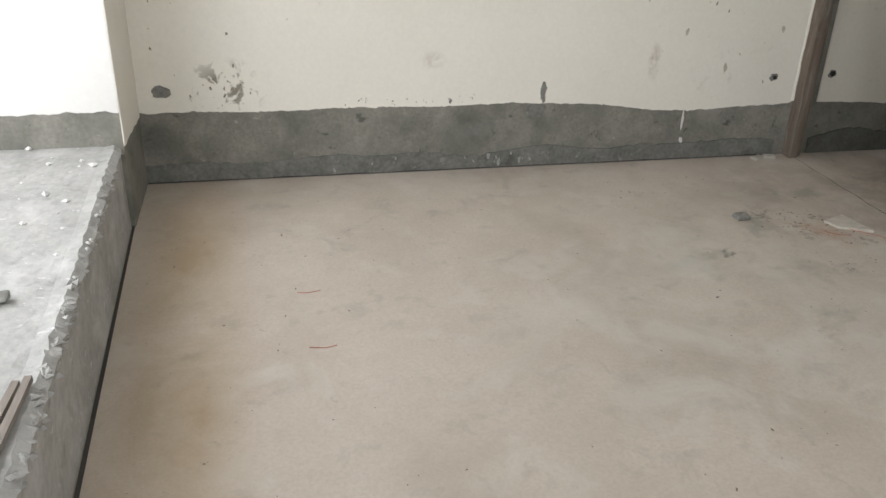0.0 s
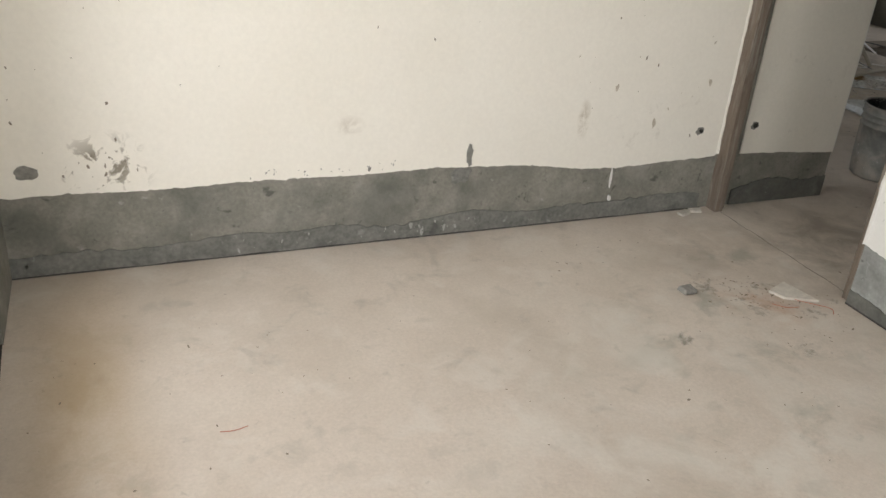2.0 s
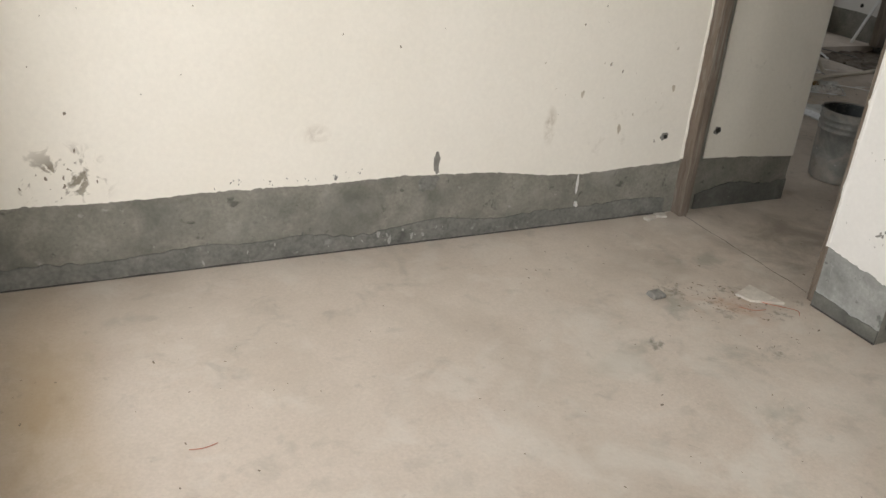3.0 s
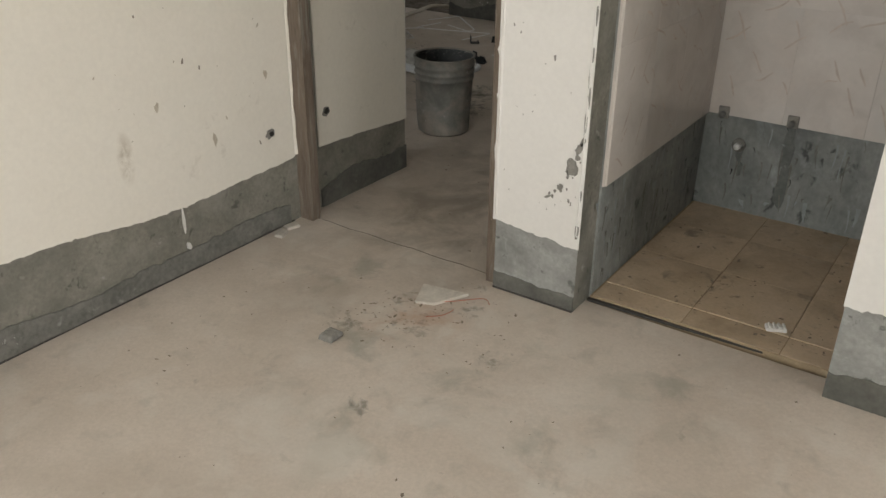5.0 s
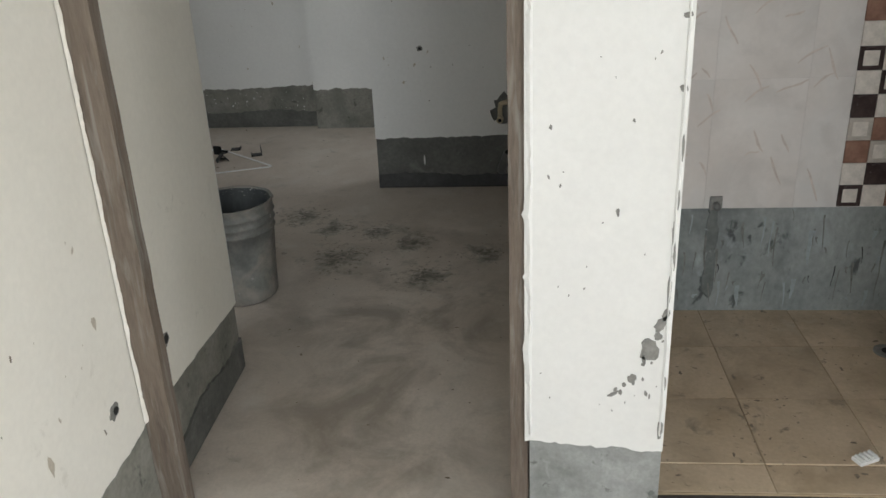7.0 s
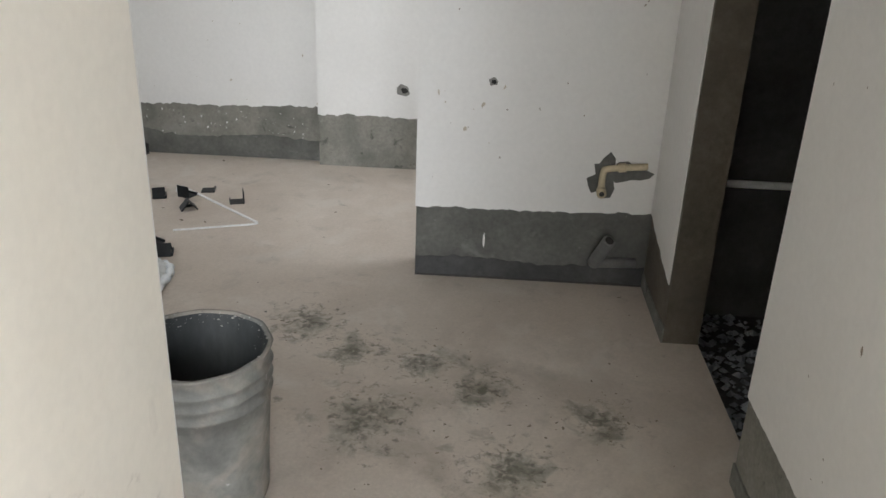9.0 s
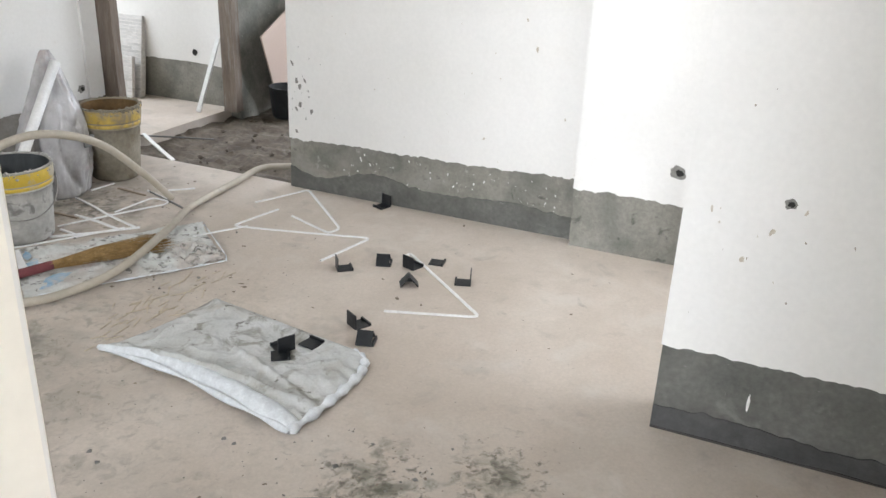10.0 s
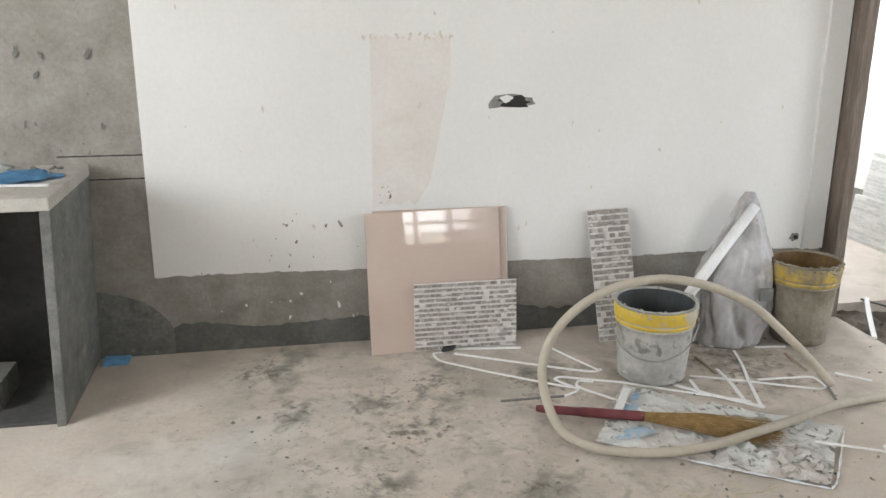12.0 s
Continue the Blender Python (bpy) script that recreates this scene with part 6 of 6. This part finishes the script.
# ---- vestibule ----
tub = empty("plastic_tub", 7.46, 6.78, -0.04)
thing("plastic_tub", tub, "small black plastic tub on the rubble floor", "tub")
bm = bmesh.new()
lathe(bm, [(0.001, 0.0), (0.09, 0.0), (0.10, 0.02), (0.115, 0.20), (0.122, 0.21), (0.112, 0.21), (0.10, 0.03), (0.001, 0.025)], 28, 0.02)
part("shell", bm, PLASTIC_K, tub, smooth=True)
board = new("tile_slab")
board.matrix_world = pose(7.60, 6.93, -0.045, 4, -25, 0)
thing("tile_slab", board, "pinkish beige tile slab leaning crookedly on the wall", "tile")
part("slab", bevelled(0, 0, 0, 0.6, 0.012, 0.6, 0.002, 1), TILE_MATT, board)
fv = Face(7.31, 7.05, 1, 0, 0, -1, wall_v)
fv.strip("pale_render", 0.0, 0.9, lambda u: 0.80 + 0.03 * noise.noise(Vector((u * 12, 3, 0))), lambda u: H, 0.004, plain("pale grey render", (0.42, 0.42, 0.40), 0.9), "pale grey render")

# ---- on the ledge and the front room floor ----
WEATHERED = material("weathered grey-brown wood", (0.20, 0.17, 0.145), (0.32, 0.28, 0.245), 14, (0.6, 0.85), 0.3, 90, 0.15, stretch=(1, 0.15, 1))
trim = empty("wood_trim", 0, 0)
thing("wood_trim", trim, "two weathered grooved wooden trims on the ledge edge", "trim")
for k in range(2):
    part("trim", bar(bmesh.new(), (-0.800 - 0.034 * k, 1.56, 0.354), (-0.785 - 0.022 * k, 2.02 - 0.015 * k, 0.354), 0.016, 0.014), WEATHERED, trim)
bm = bmesh.new()
rng = random.Random(31)
for _ in range(120):
    crumb(bm, rng.uniform(-1.45, -0.84), rng.uniform(1.6, 3.55), 0.335, rng.random() ** 4 * 0.02 + 0.002, rng)
thing("cement_crumbs", finish(bm, "cement_crumbs", LIME), "pale cement crumbs on the window ledge", "rubble")["kind"] = "stuff"
bm = bmesh.new()
for _ in range(340):
    y = rng.uniform(1.57, 3.54)
    crumb(bm, -0.815 + 0.03 * (4.01 - y) + rng.uniform(-0.02, 0.004), y, 0.335 - rng.random() * 0.05, rng.uniform(0.006, 0.018), rng)
tagged(part("broken_edge", bm, LEDGE, bpy.data.objects["window_ledge"]), kind="stuff")
for x, y, z in ((-0.965, 2.40, 0.338), (-1.015, 2.165, 0.338)):
    thing("stone", finish(rough(bevelled(x - 0.05, y - 0.015, z, x + 0.05, y + 0.02, z + 0.02, 0.006), 0.012, 30), "stone", MORTAR), "dark lump of mortar on the window ledge", "stone")

shard = bmesh.new()
v0 = [(2.007, 3.206), (2.03, 3.143), (2.153, 3.084), (2.12, 3.251)]
low = [shard.verts.new((x, y, 0.0)) for x, y in v0]
top = [shard.verts.new((x, y, 0.010)) for x, y in v0]
shard.faces.new(low[::-1])
shard.faces.new(top)
for i in range(4):
    shard.faces.new((low[i], low[(i + 1) % 4], top[(i + 1) % 4], top[i]))
bmesh.ops.recalc_face_normals(shard, faces=shard.faces[:])
thing("tile_shard", finish(shard, "tile_shard", plain("dusty pale tile", (0.60, 0.56, 0.50), 0.5)), "broken pale tile shard lying on the floor", "tile")
thing("stone", finish(rough(bevelled(1.645, 3.27, 0, 1.705, 3.325, 0.022, 0.006), 0.012, 30), "stone", CEMENT), "small grey lump of cement on the floor", "stone")
for x, y, t in ((2.13, 3.955, 20), (2.205, 3.97, -15)):
    p = empty("plaster_chip", x, y, 0, t)
    thing("plaster_chip", p, "pale plaster chip at the foot of the wall", "chip")
    part("chip", rough(bevelled(-0.03, -0.017, 0, 0.03, 0.017, 0.013, 0.004), 0.006, 40), plain("dusty plaster", (0.52, 0.49, 0.44), 0.9), p)
for pts in ([(-0.19, 2.93), (-0.15, 2.925), (-0.11, 2.935)], [(-0.17, 2.585), (-0.12, 2.575), (-0.085, 2.585)], [(2.02, 3.20), (2.08, 3.11), (2.16, 3.03), (2.14, 2.99)], [(1.95, 3.12), (1.99, 3.08), (2.04, 3.07)]):
    thing("red_strand", finish(tube(bmesh.new(), smooth_path([(x, y, 0.004) for x, y in pts], 5), 0.0013, 6), "red_strand", RED_PLASTIC, None, True), "thin red plastic strand on the floor", "strand")


# ---- smears, splashes and grit on the floors ----
def scatter(n, region, cluster, big, seed, thin=1.6, base=0.0009):
    """Many small smears, gathered round given centres of (x, y, spread)."""
    rng = random.Random(seed)
    bm = bmesh.new()
    x0, y0, x1, y1 = region
    for k in range(n):
        if cluster and rng.random() < 0.85:
            cx, cy, s = rng.choice(cluster)
            x, y = rng.gauss(cx, s), rng.gauss(cy, s)
        else:
            x, y = rng.uniform(x0, x1), rng.uniform(y0, y1)
        if not (x0 < x < x1 and y0 < y < y1):
            continue
        s = 0.003 + big * rng.random() ** 3
        patch(bm, x, y, s * rng.uniform(0.8, thin), s, k * 0.71 + seed, base + 0.0000011 * k, 11, 0.7, rng.uniform(0, 3.14))
    return bm


floor_front, floor_hall = bpy.data.objects["floor"], bpy.data.objects["floor_hall"]


def stuff(bm, mat, parent, name="floor_smears"):
    return tagged(part(name, bm, mat, parent), kind="stuff")


BROWN_SMEAR = material("brown dirt smear", (0.16, 0.13, 0.10), (0.28, 0.235, 0.185), 25, (0.85, 1.0), 0.4, 130, 0.2)
stuff(scatter(130, (1.2, 2.3, 2.3, 3.9), [(1.89, 3.14, 0.08), (1.95, 3.24, 0.06), (1.78, 3.31, 0.08), (2.07, 3.03, 0.07)], 0.007, 1, 2.6), BROWN_SMEAR, floor_front)
stuff(scatter(150, (-0.7, 0.3, 2.2, 3.9), [], 0.0045, 3, 2.6), BROWN_SMEAR, floor_front)
stuff(scatter(160, (2.4, 2.98, 4.85, 3.98), [(3.4, 3.5, 0.3), (3.9, 3.6, 0.25), (4.2, 3.8, 0.2), (4.0, 3.25, 0.12)], 0.005, 4, 2.4), BROWN_SMEAR, floor_front)
hall_spots = [(3.9, 4.25, 0.14), (4.3, 4.15, 0.15), (4.15, 4.6, 0.2), (3.6, 5.6, 0.25), (3.9, 6.1, 0.3), (3.5, 6.3, 0.25), (4.1, 5.3, 0.2), (3.3, 5.2, 0.3), (4.4, 6.5, 0.3)]
stuff(scatter(230, (2.8, 4.05, 5.6, 6.95), hall_spots, 0.006, 6, 1.9), BROWN_SMEAR, floor_hall)
stuff(scatter(200, (4.8, 4.05, 6.1, 6.9), [(5.6, 6.3, 0.3), (5.3, 6.6, 0.3), (5.0, 5.5, 0.2)], 0.012, 7, 2.4), BROWN_SMEAR, floor_hall)
stuff(scatter(80, (2.42, 1.3, 3.36, 2.7), [(2.62, 2.42, 0.07), (2.55, 2.2, 0.10), (2.75, 2.3, 0.08), (3.05, 1.95, 0.07), (2.5, 2.05, 0.08)], 0.009, 8, 2.6, 0.0162), BROWN_SMEAR, bpy.data.objects["floor_bath"])
bm = bmesh.new()
rng = random.Random(40)
for _ in range(420):
    cx, cy, s = rng.choice(hall_spots + [(5.2, 6.4, 0.3), (4.9, 5.55, 0.15)])
    x, y = rng.gauss(cx, s), rng.gauss(cy, s)
    if 3.05 < x < 6.1 and 4.2 < y < 6.8:
        crumb(bm, x, y, 0.0, 0.002 + 0.009 * rng.random() ** 3, rng)
thing("floor_grit", finish(bm, "floor_grit", CEMENT), "loose cement grit on the hall floor", "grit")["kind"] = "stuff"
bm = bmesh.new()
for _ in range(46):
    x, y, a = rng.gauss(4.75, 0.16), rng.gauss(5.58, 0.06), rng.uniform(-0.7, 0.7)
    l = rng.uniform(0.03, 0.10)
    bar(bm, (x, y, 0.003), (x + l * math.cos(a), y + l * math.sin(a), 0.003), 0.003, 0.002)
thing("straw_bits", finish(bm, "straw_bits", plain("pale straw", (0.55, 0.48, 0.36), 0.8)), "pale broom straws scattered on the floor", "straw")["kind"] = "stuff"
bm = bmesh.new()
for _ in range(240):
    crumb(bm, rng.uniform(6.2, 7.4), rng.uniform(5.9, 7.0), -0.05, 0.003 + 0.02 * rng.random() ** 4, rng)
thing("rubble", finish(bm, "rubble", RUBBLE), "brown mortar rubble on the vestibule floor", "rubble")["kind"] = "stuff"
